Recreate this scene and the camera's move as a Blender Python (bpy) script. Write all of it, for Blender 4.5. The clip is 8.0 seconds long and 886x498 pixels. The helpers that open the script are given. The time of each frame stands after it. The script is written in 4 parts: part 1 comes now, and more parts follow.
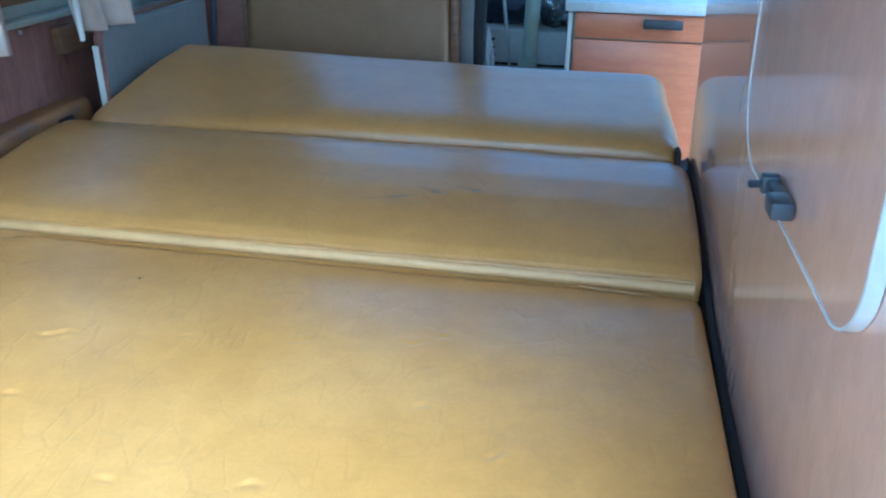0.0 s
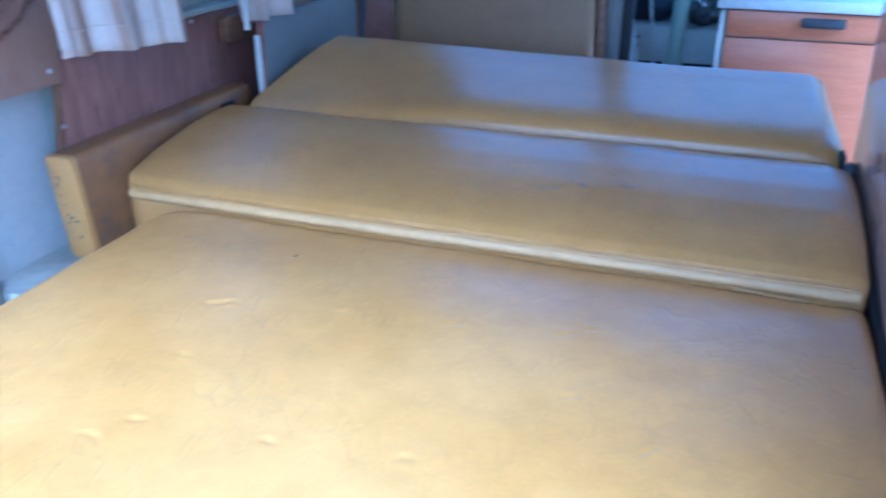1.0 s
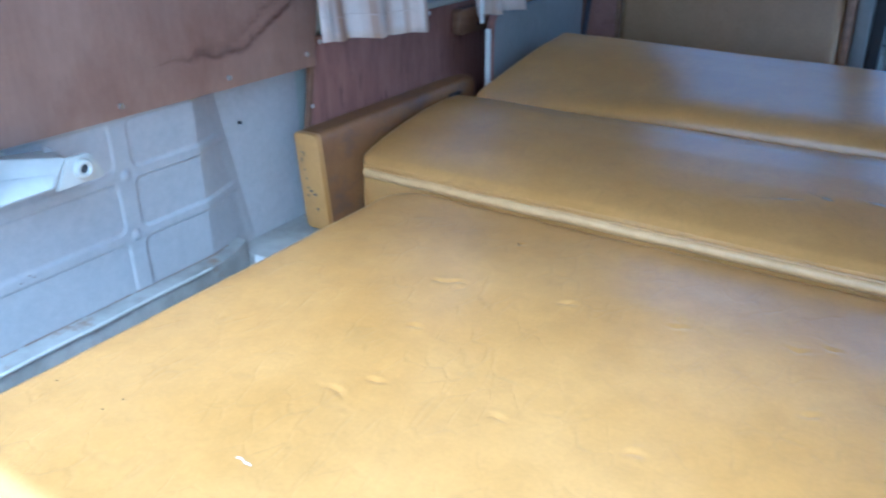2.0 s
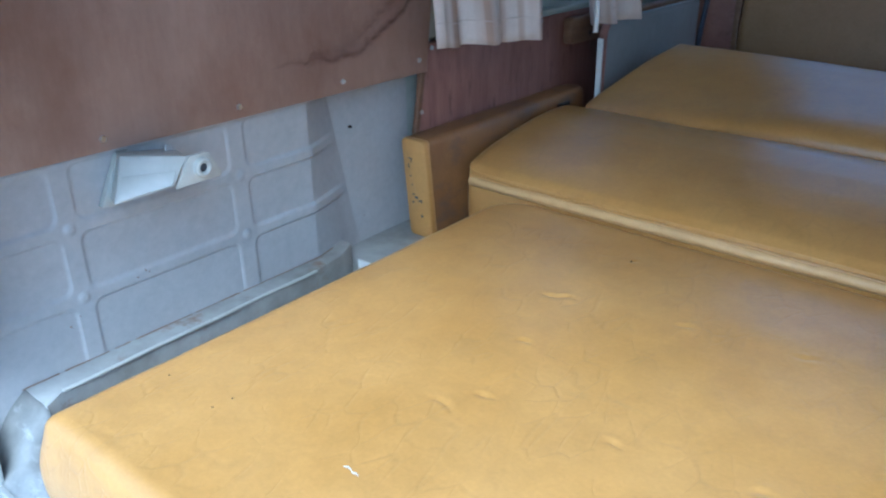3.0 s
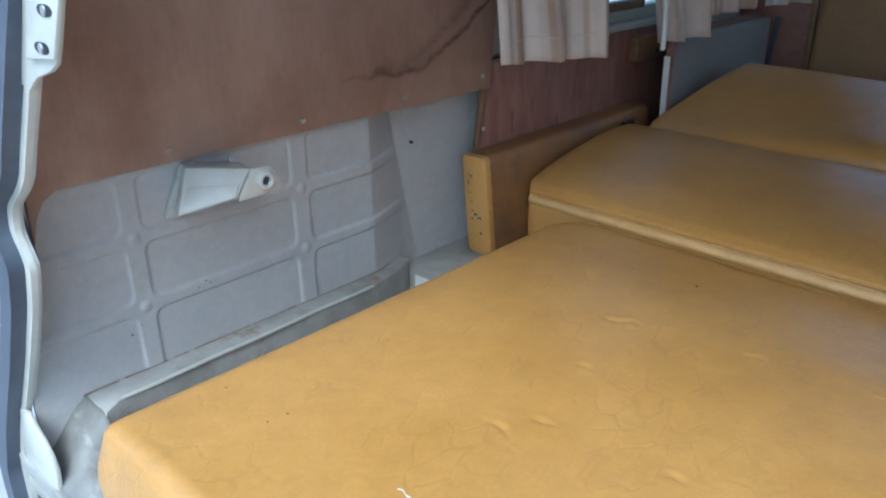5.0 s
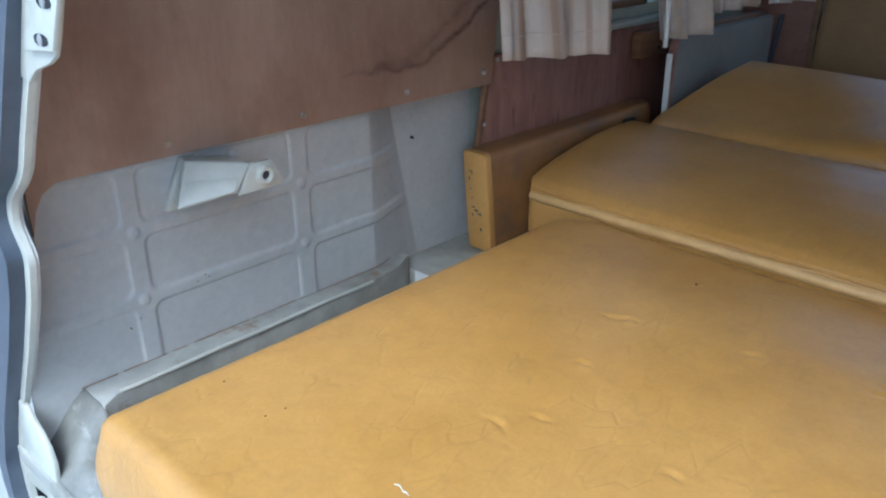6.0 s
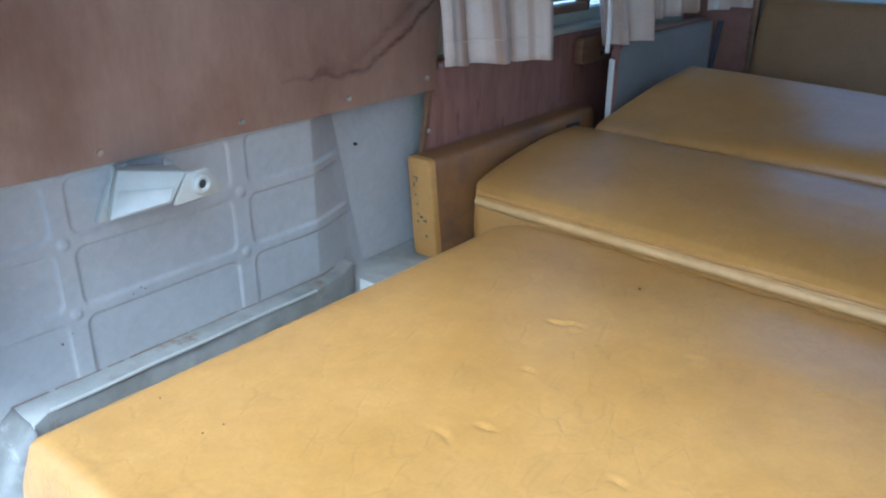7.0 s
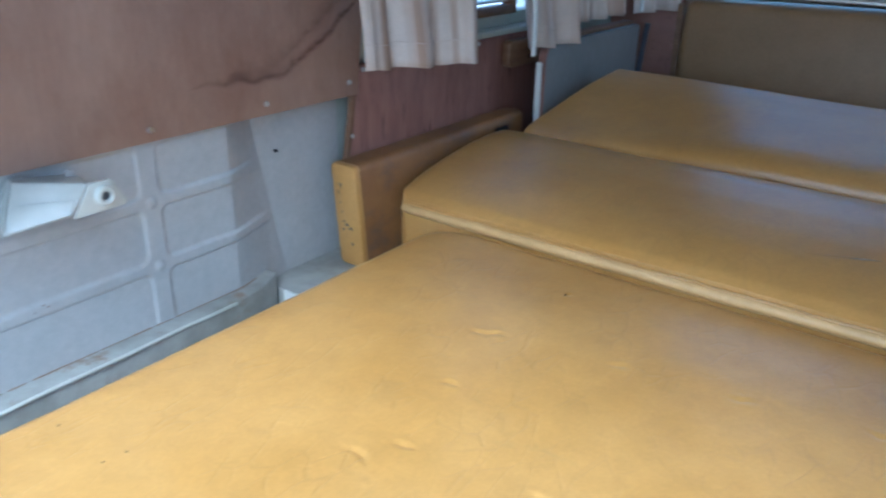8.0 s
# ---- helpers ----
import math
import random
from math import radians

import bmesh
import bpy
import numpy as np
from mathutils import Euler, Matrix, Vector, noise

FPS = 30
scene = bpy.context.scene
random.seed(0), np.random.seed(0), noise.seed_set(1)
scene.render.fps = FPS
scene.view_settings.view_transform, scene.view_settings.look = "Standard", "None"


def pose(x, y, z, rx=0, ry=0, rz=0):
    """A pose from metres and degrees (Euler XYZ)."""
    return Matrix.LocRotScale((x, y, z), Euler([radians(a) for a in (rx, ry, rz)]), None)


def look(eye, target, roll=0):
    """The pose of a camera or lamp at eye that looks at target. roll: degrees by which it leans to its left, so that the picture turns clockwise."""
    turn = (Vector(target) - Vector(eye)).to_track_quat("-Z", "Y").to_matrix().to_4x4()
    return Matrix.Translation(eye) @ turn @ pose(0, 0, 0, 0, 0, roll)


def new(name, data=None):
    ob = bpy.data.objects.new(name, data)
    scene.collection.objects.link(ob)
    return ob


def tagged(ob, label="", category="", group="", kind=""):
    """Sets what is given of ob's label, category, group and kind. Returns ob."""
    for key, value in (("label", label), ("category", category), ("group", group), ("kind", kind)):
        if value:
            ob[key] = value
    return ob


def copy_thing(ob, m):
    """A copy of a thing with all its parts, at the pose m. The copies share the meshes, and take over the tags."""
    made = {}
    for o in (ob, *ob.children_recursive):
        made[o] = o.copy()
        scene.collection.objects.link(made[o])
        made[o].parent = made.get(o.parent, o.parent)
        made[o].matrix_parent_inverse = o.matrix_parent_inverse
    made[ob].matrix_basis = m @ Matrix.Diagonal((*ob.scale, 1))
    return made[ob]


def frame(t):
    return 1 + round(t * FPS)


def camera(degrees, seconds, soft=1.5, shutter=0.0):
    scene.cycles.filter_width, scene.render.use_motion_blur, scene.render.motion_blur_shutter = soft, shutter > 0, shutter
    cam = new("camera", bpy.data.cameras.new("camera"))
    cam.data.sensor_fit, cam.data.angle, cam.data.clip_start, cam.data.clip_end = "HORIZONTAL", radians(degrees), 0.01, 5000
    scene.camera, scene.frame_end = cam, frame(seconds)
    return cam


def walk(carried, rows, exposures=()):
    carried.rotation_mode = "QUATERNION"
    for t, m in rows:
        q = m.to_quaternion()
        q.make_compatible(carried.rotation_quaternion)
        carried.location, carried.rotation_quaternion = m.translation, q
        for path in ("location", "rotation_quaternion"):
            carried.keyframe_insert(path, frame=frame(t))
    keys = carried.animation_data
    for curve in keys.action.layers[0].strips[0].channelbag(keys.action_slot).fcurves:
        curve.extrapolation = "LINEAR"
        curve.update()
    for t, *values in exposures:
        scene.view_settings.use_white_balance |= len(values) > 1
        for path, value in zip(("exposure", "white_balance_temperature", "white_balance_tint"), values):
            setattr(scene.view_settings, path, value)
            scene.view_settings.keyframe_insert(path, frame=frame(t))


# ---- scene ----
cam = camera(57.7, 8.0, 2.1, 0.5)
PATH = [
    (0, (-0.174, -0.135, 1.199), (-0.494, 1.649, 0.354), 0.9),
    (0.5, (-0.18, -0.137, 1.198), (-0.584, 1.628, 0.348), 0.4),
    (1, (-0.214, -0.154, 1.187), (-0.811, 1.557, 0.34), 0.1),
    (1.5, (-0.239, -0.18, 1.18), (-1.066, 1.426, 0.321), -0.2),
    (2, (-0.265, -0.197, 1.182), (-1.255, 1.321, 0.336), -0.3),
    (3.5, (-0.315, -0.196, 1.171), (-1.525, 1.169, 0.352), -0.4),
    (4, (-0.319, -0.195, 1.176), (-1.564, 1.144, 0.365), -0.4),
    (4.5, (-0.32, -0.191, 1.175), (-1.591, 1.136, 0.385), -0.7),
    (6, (-0.319, -0.187, 1.173), (-1.593, 1.13, 0.372), -0.1),
    (6.5, (-0.317, -0.179, 1.176), (-1.566, 1.17, 0.389), 0.1),
    (7, (-0.32, -0.171, 1.172), (-1.508, 1.23, 0.382), 0.6),
    (7.5, (-0.316, -0.17, 1.173), (-1.489, 1.246, 0.385), 0.9),
    (8, (-0.315, -0.132, 1.17), (-1.396, 1.357, 0.387), 1.2),
]
EXPOSURES = [(0, 2.05, 3850, -11), (0.5, 2.12, 3520, -9), (1, 2.25, 3450, 2), (1.5, 2.1, 3560, 2), (2, 1.95, 3850, -2), (3.5, 1.25, 4350, -3), (4.5, 1.15, 4750, -2), (6.5, 1.2, 4780, -2), (7, 1.52, 4400, -3), (8, 1.66, 4300, -4)]
walk(cam, [(t, look(eye, target, roll)) for t, eye, target, roll in PATH], EXPOSURES)

# ---- light ----
world = bpy.data.worlds.new("sky")
scene.world = world
world.use_nodes = True
wn = world.node_tree
sky = wn.nodes.new("ShaderNodeTexSky")
sky.sky_type, sky.sun_disc = "NISHITA", False
sky.sun_elevation, sky.sun_rotation = radians(51), radians(156)
sky.air_density, sky.dust_density = 1.0, 4.0
wn.links.new(sky.outputs[0], wn.nodes["Background"].inputs[0])
wn.nodes["Background"].inputs[1].default_value = 0.15
sun = new("sun", bpy.data.lights.new("sun", "SUN"))
sun.data.energy, sun.data.angle, sun.data.color = 0.85, radians(28), (1.0, 0.96, 0.90)
sun.matrix_world = look((1.12, -2.5, 3.35), (0, 0, 0))


# ---- materials ----
def surface(name, base, other, rough=0.5, spread=0.1, scale=4.0, stretch=(1, 1, 1), mix=(0.35, 0.65), bump=0.1,
            bump_scale=60.0, metal=0.0, coat=0.0, stain=None, stain_at=(0.6, 0.7), stain_scale=9.0, stain_stretch=(1, 1, 1), ior=1.45, creases=0.0, mottle=0.08):
    """A worn surface: two colours by broad noise, fine grain, stains with a shape of their own, fine relief."""
    m = bpy.data.materials.new(name)
    m.use_nodes = True
    nt = m.node_tree
    bsdf = nt.nodes["Principled BSDF"]

    def node(kind, **values):
        n = nt.nodes.new(kind)
        for key, value in values.items():
            n.inputs[key].default_value = value
        return n

    co = node("ShaderNodeTexCoord")
    mp = node("ShaderNodeMapping", Scale=stretch)
    nt.links.new(co.outputs["Object"], mp.inputs[0])
    big = node("ShaderNodeTexNoise", Scale=scale, Detail=5.0, Roughness=0.6)
    nt.links.new(mp.outputs[0], big.inputs["Vector"])
    ramp = node("ShaderNodeValToRGB")
    ramp.color_ramp.elements[0].position, ramp.color_ramp.elements[1].position = mix
    ramp.color_ramp.elements[0].color, ramp.color_ramp.elements[1].color = (*base, 1), (*other, 1)
    nt.links.new(big.outputs["Fac"], ramp.inputs[0])
    fine = node("ShaderNodeTexNoise", Scale=bump_scale, Detail=4.0, Roughness=0.65)
    nt.links.new(mp.outputs[0], fine.inputs["Vector"])
    grain = node("ShaderNodeMapRange")
    grain.inputs["To Min"].default_value, grain.inputs["To Max"].default_value = 0.86, 1.12
    nt.links.new(fine.outputs["Fac"], grain.inputs["Value"])
    mul = nt.nodes.new("ShaderNodeMix")
    mul.data_type, mul.blend_type = "RGBA", "MULTIPLY"
    mul.inputs[0].default_value = 1.0
    nt.links.new(ramp.outputs[0], mul.inputs[6])
    nt.links.new(grain.outputs[0], mul.inputs[7])
    patchy = node("ShaderNodeTexNoise", Scale=24.0, Detail=6.0, Roughness=0.7, Distortion=0.4)
    nt.links.new(co.outputs["Object"], patchy.inputs["Vector"])
    tones = node("ShaderNodeMapRange")
    tones.inputs["From Min"].default_value, tones.inputs["From Max"].default_value = 0.3, 0.7
    tones.inputs["To Min"].default_value, tones.inputs["To Max"].default_value = 1 - mottle, 1 + mottle * 0.6
    nt.links.new(patchy.outputs["Fac"], tones.inputs["Value"])
    mul2 = nt.nodes.new("ShaderNodeMix")
    mul2.data_type, mul2.blend_type = "RGBA", "MULTIPLY"
    mul2.inputs[0].default_value = 1.0
    nt.links.new(mul.outputs[2], mul2.inputs[6])
    nt.links.new(tones.outputs[0], mul2.inputs[7])
    colour = mul2.outputs[2]
    if stain:
        smp = node("ShaderNodeMapping", Scale=stain_stretch, Location=(3.1, 1.7, 5.3))
        nt.links.new(co.outputs["Object"], smp.inputs[0])
        sn = node("ShaderNodeTexNoise", Scale=stain_scale, Detail=8.0, Roughness=0.7)
        nt.links.new(smp.outputs[0], sn.inputs["Vector"])
        sr = node("ShaderNodeMapRange")
        sr.inputs["From Min"].default_value, sr.inputs["From Max"].default_value = stain_at
        nt.links.new(sn.outputs["Fac"], sr.inputs["Value"])
        smix = nt.nodes.new("ShaderNodeMix")
        smix.data_type = "RGBA"
        nt.links.new(sr.outputs[0], smix.inputs[0])
        nt.links.new(colour, smix.inputs[6])
        smix.inputs[7].default_value = (*stain, 1)
        colour = smix.outputs[2]
    nt.links.new(colour, bsdf.inputs["Base Color"])
    rr = node("ShaderNodeMapRange")
    rr.inputs["To Min"].default_value, rr.inputs["To Max"].default_value = max(0.03, rough - spread), min(1, rough + spread)
    nt.links.new(big.outputs["Fac"], rr.inputs["Value"])
    nt.links.new(rr.outputs[0], bsdf.inputs["Roughness"])
    bsdf.inputs["Metallic"].default_value, bsdf.inputs["Coat Weight"].default_value = metal, coat
    bsdf.inputs["Coat Roughness"].default_value, bsdf.inputs["IOR"].default_value = 0.12, ior
    if creases:
        wmp = node("ShaderNodeMapping", Scale=(1.0, 0.45, 1.0), Rotation=(0, 0, 0.5))
        nt.links.new(co.outputs["Object"], wmp.inputs[0])
        sway = node("ShaderNodeTexNoise", Scale=9.0, Detail=3.0)
        nt.links.new(wmp.outputs[0], sway.inputs["Vector"])
        swing = nt.nodes.new("ShaderNodeVectorMath")
        swing.operation = "MULTIPLY_ADD"
        swing.inputs[1].default_value = (0.07, 0.07, 0.07)
        nt.links.new(sway.outputs["Color"], swing.inputs[0])
        nt.links.new(wmp.outputs[0], swing.inputs[2])
        size = node("ShaderNodeTexVoronoi", Scale=36.0)
        size.feature = "DISTANCE_TO_EDGE"
        nt.links.new(swing.outputs[0], size.inputs["Vector"])
        fold = node("ShaderNodeMapRange")
        fold.inputs["From Max"].default_value = 0.10
        veil = node("ShaderNodeTexNoise", Scale=13.0, Detail=3.0)
        nt.links.new(co.outputs["Object"], veil.inputs["Vector"])
        lift = node("ShaderNodeMapRange")
        lift.inputs["From Min"].default_value, lift.inputs["From Max"].default_value = 0.62, 0.36
        lift.inputs["To Max"].default_value = 0.12
        nt.links.new(veil.outputs["Fac"], lift.inputs["Value"])
        raised = nt.nodes.new("ShaderNodeMath")
        raised.operation = "ADD"
        nt.links.new(size.outputs[0], raised.inputs[0])
        nt.links.new(lift.outputs[0], raised.inputs[1])
        nt.links.new(raised.outputs[0], fold.inputs["Value"])
        # The colour turns a darker brown along the crease lines.
        darken = nt.nodes.new("ShaderNodeMix")
        darken.data_type = "RGBA"
        tone = node("ShaderNodeMapRange")
        tone.inputs["To Min"].default_value, tone.inputs["To Max"].default_value = 0.13, 0.0
        nt.links.new(fold.outputs[0], tone.inputs["Value"])
        nt.links.new(tone.outputs[0], darken.inputs[0])
        nt.links.new(colour, darken.inputs[6])
        darken.inputs[7].default_value = (0.22, 0.13, 0.05, 1)
        nt.links.new(darken.outputs[2], bsdf.inputs["Base Color"])
        crease = node("ShaderNodeBump", Strength=creases, Distance=0.0015)
        nt.links.new(fold.outputs[0], crease.inputs["Height"])
        nt.links.new(crease.outputs[0], bsdf.inputs["Normal"])
    if bump:
        bp = node("ShaderNodeBump", Strength=bump, Distance=0.002)
        nt.links.new(fine.outputs["Fac"], bp.inputs["Height"])
        if creases:
            nt.links.new(crease.outputs[0], bp.inputs["Normal"])
        nt.links.new(bp.outputs[0], bsdf.inputs["Normal"])
    return m


VINYL = surface("mustard_vinyl", (0.43, 0.225, 0.050), (0.495, 0.272, 0.072), 0.32, 0.07, 5, creases=0.24, bump=0.14, ior=1.58, mottle=0.11, bump_scale=190, stain=(0.30, 0.20, 0.08),
                stain_at=(0.66, 0.92), stain_scale=7, stain_stretch=(1, 1.8, 1))
VINYL_SMOOTH = surface("smooth_mustard_vinyl", (0.43, 0.225, 0.050), (0.495, 0.272, 0.072), 0.32, 0.07, 5, creases=0.06, bump=0.12, ior=1.58, mottle=0.08, bump_scale=190, stain=(0.30, 0.20, 0.08),
                       stain_at=(0.66, 0.92), stain_scale=7, stain_stretch=(1, 1.8, 1))
# Bolster cover: mustard vinyl with its shade painted darker, plus grey stains.
VINYL_SHADED = surface("shaded_worn_vinyl", (0.20, 0.095, 0.034), (0.29, 0.140, 0.046), 0.42, 0.06, 6, bump=0.2, bump_scale=190, stain=(0.12, 0.085, 0.065),
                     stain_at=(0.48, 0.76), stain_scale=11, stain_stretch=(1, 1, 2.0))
# Lighter than the cushion vinyl; on the welt this stands for a highlight.
PIPING = surface("pale_piping", (0.55, 0.345, 0.135), (0.51, 0.315, 0.115), 0.4, 0.06, 20, bump=0.1)
STEEL = surface("cream_painted_steel", (0.475, 0.458, 0.43), (0.43, 0.417, 0.393), 0.33, 0.06, 3, bump=0.05, bump_scale=90, stain=(0.34, 0.31, 0.26),
                stain_at=(0.62, 0.85), stain_scale=6)
STEEL_DIRTY = surface("dusty_painted_steel", (0.40, 0.39, 0.355), (0.25, 0.24, 0.21), 0.5, 0.1, 9, bump=0.1, bump_scale=70, stain=(0.20, 0.11, 0.05),
                      stain_at=(0.57, 0.70), stain_scale=14)
# Corner floor: dust and pale scuffs, the base also darkened for its shade.
GRIME_SHADED = surface("grimy_shaded_steel", (0.27, 0.26, 0.235), (0.16, 0.152, 0.135), 0.6, 0.1, 12, bump=0.2, bump_scale=60, stain=(0.40, 0.39, 0.36), stain_at=(0.52, 0.68), stain_scale=11, stain_stretch=(1, 2.5, 1))
BRIGHT_STEEL = surface("ivory_painted_steel", (0.52, 0.51, 0.45), (0.46, 0.455, 0.40), 0.3, 0.06, 8, bump=0.05, stain=(0.30, 0.17, 0.07), stain_at=(0.66, 0.8), stain_scale=16)
RUST = surface("rust", (0.27, 0.185, 0.12), (0.20, 0.125, 0.075), 0.85, 0.08, 40, bump=0.3)
PLY = surface("brown_plywood", (0.31, 0.195, 0.14), (0.39, 0.258, 0.19), 0.45, 0.08, 2.2, (1, 4, 0.8), bump=0.10, bump_scale=30, stain=(0.20, 0.10, 0.062),
              stain_at=(0.50, 0.80), stain_scale=2.6, stain_stretch=(1, 1.6, 1))
PLY_RED = surface("red_brown_plywood", (0.205, 0.095, 0.068), (0.29, 0.145, 0.108), 0.5, 0.08, 6.0, (1, 9, 1.2), bump=0.15, bump_scale=30, stain=(0.07, 0.03, 0.02),
                  stain_at=(0.55, 0.72), stain_scale=9, stain_stretch=(1, 5, 1))


def stain_film(name, base, other, strength):
    """A thin tide mark: opaque at its lower rim, fading out upwards, broken by noise; UV V runs across it."""
    m = surface(name, base, other, 0.5, 0.05, 30, bump=0.0)
    nt = m.node_tree
    bsdf = nt.nodes["Principled BSDF"]
    uv = nt.nodes.new("ShaderNodeUVMap")
    sep = nt.nodes.new("ShaderNodeSeparateXYZ")
    nt.links.new(uv.outputs[0], sep.inputs[0])
    ramp = nt.nodes.new("ShaderNodeValToRGB")
    ramp.color_ramp.interpolation = "EASE"
    stops = ramp.color_ramp.elements
    stops[0].position, stops[0].color = 0.0, (0, 0, 0, 1)
    stops[1].position, stops[1].color = 1.0, (0, 0, 0, 1)
    for at, v in ((0.22, 0.35 * strength), (0.40, 0.95 * strength), (0.52, 0.8 * strength), (0.72, 0.3 * strength)):
        e = stops.new(at)
        e.color = (v, v, v, 1)
    nt.links.new(sep.outputs[1], ramp.inputs[0])
    nz = nt.nodes.new("ShaderNodeTexNoise")
    nz.inputs["Scale"].default_value, nz.inputs["Detail"].default_value = 22.0, 5.0
    rng = nt.nodes.new("ShaderNodeMapRange")
    rng.inputs["From Min"].default_value, rng.inputs["From Max"].default_value = 0.12, 0.66
    nt.links.new(nz.outputs["Fac"], rng.inputs["Value"])
    mul = nt.nodes.new("ShaderNodeMath")
    mul.operation = "MULTIPLY"
    nt.links.new(ramp.outputs[0], mul.inputs[0])
    nt.links.new(rng.outputs[0], mul.inputs[1])
    grow = nt.nodes.new("ShaderNodeMapRange")
    for key, value in (("From Min", 0.50), ("From Max", 0.74), ("To Min", 0.22), ("To Max", 1.0)):
        grow.inputs[key].default_value = value
    nt.links.new(sep.outputs[0], grow.inputs["Value"])
    fade = nt.nodes.new("ShaderNodeMath")
    fade.operation = "MULTIPLY"
    nt.links.new(mul.outputs[0], fade.inputs[0])
    nt.links.new(grow.outputs[0], fade.inputs[1])
    nt.links.new(fade.outputs[0], bsdf.inputs["Alpha"])
    return m


STAIN = stain_film("old_water_stain", (0.12, 0.035, 0.032), (0.16, 0.055, 0.045), 0.7)
FAINT = stain_film("faint_water_stain", (0.17, 0.075, 0.055), (0.20, 0.09, 0.065), 0.38)
PALE_MARK = stain_film("pale_rub_mark", (0.62, 0.58, 0.52), (0.55, 0.5, 0.42), 0.9)
WOOD_BLOCK = surface("varnished_wood", (0.15, 0.08, 0.042), (0.21, 0.115, 0.06), 0.45, 0.08, 12, (1, 1, 6), bump=0.1)
LAMINATE = surface("orange_wood_laminate", (0.74, 0.445, 0.31), (0.765, 0.475, 0.335), 0.2, 0.04, 5.0, (9, 9, 1), bump=0.008, bump_scale=45, coat=1.0)
LAMINATE.node_tree.nodes["Principled BSDF"].inputs["Coat Roughness"].default_value = 0.05
LAMINATE_FRONT = surface("orange_cabinet_laminate", (0.52, 0.185, 0.085), (0.58, 0.225, 0.105), 0.33, 0.05, 5.0, (1.5, 1.5, 12), bump=0.03, bump_scale=45, coat=0.2)
EDGE_WHITE = surface("white_plastic_edging", (0.74, 0.74, 0.70), (0.68, 0.68, 0.64), 0.35, 0.05, 10, bump=0.03)
COUNTER = surface("white_worktop", (0.72, 0.73, 0.72), (0.66, 0.68, 0.68), 0.25, 0.05, 12, bump=0.02)
DARK_PLASTIC = surface("grey_plastic", (0.05, 0.055, 0.065), (0.075, 0.08, 0.09), 0.38, 0.06, 25, bump=0.05)
BLACK = surface("matt_black", (0.012, 0.012, 0.013), (0.02, 0.02, 0.022), 0.65, 0.1, 20, bump=0.1)
SEAL = surface("slate_rubber_seal", (0.055, 0.065, 0.085), (0.085, 0.095, 0.12), 0.5, 0.1, 10, bump=0.1)
CHROME = surface("bare_metal", (0.74, 0.73, 0.71), (0.58, 0.57, 0.55), 0.38, 0.1, 40, metal=1.0, bump=0.05)
GREY_BOARD = surface("grey_painted_board", (0.205, 0.20, 0.19), (0.175, 0.172, 0.165), 0.45, 0.06, 4, bump=0.05, bump_scale=50)
SEAT_TAN = surface("tan_seat_vinyl", (0.25, 0.15, 0.068), (0.30, 0.185, 0.088), 0.42, 0.06, 4, bump=0.15, bump_scale=150)
SAGE = surface("sage_painted_steel", (0.42, 0.44, 0.38), (0.37, 0.39, 0.33), 0.4, 0.06, 5, bump=0.05)
GREEN_PAINT = surface("pale_green_metal", (0.38, 0.47, 0.42), (0.33, 0.41, 0.37), 0.4, 0.06, 12, bump=0.05)
WHITE_BOX = surface("white_plastic", (0.50, 0.53, 0.53), (0.43, 0.46, 0.47), 0.4, 0.06, 12, bump=0.04)
DARK_CLOTH = surface("dark_blue_cloth", (0.02, 0.028, 0.05), (0.04, 0.05, 0.075), 0.8, 0.1, 18, bump=0.4, bump_scale=60)
FOIL = surface("silver_foil", (0.42, 0.45, 0.5), (0.20, 0.22, 0.26), 0.28, 0.12, 30, metal=1.0, bump=0.6, bump_scale=70)
HEADLINER = surface("pale_headlining", (0.50, 0.47, 0.41), (0.45, 0.42, 0.36), 0.8, 0.05, 5, bump=0.2)
FLOOR_MAT = surface("dark_floor_lino", (0.10, 0.085, 0.07), (0.14, 0.12, 0.10), 0.6, 0.1, 6, bump=0.1)
CONCRETE = surface("pale_concrete", (0.45, 0.44, 0.42), (0.36, 0.355, 0.34), 0.85, 0.08, 0.8, bump=0.3, bump_scale=25)
BODY = surface("van_body_paint", (0.42, 0.44, 0.43), (0.38, 0.40, 0.39), 0.3, 0.05, 3, bump=0.03)
SCUFF = surface("chalky_scratch", (0.75, 0.70, 0.62), (0.68, 0.62, 0.52), 0.6, 0.05, 60, bump=0.1)


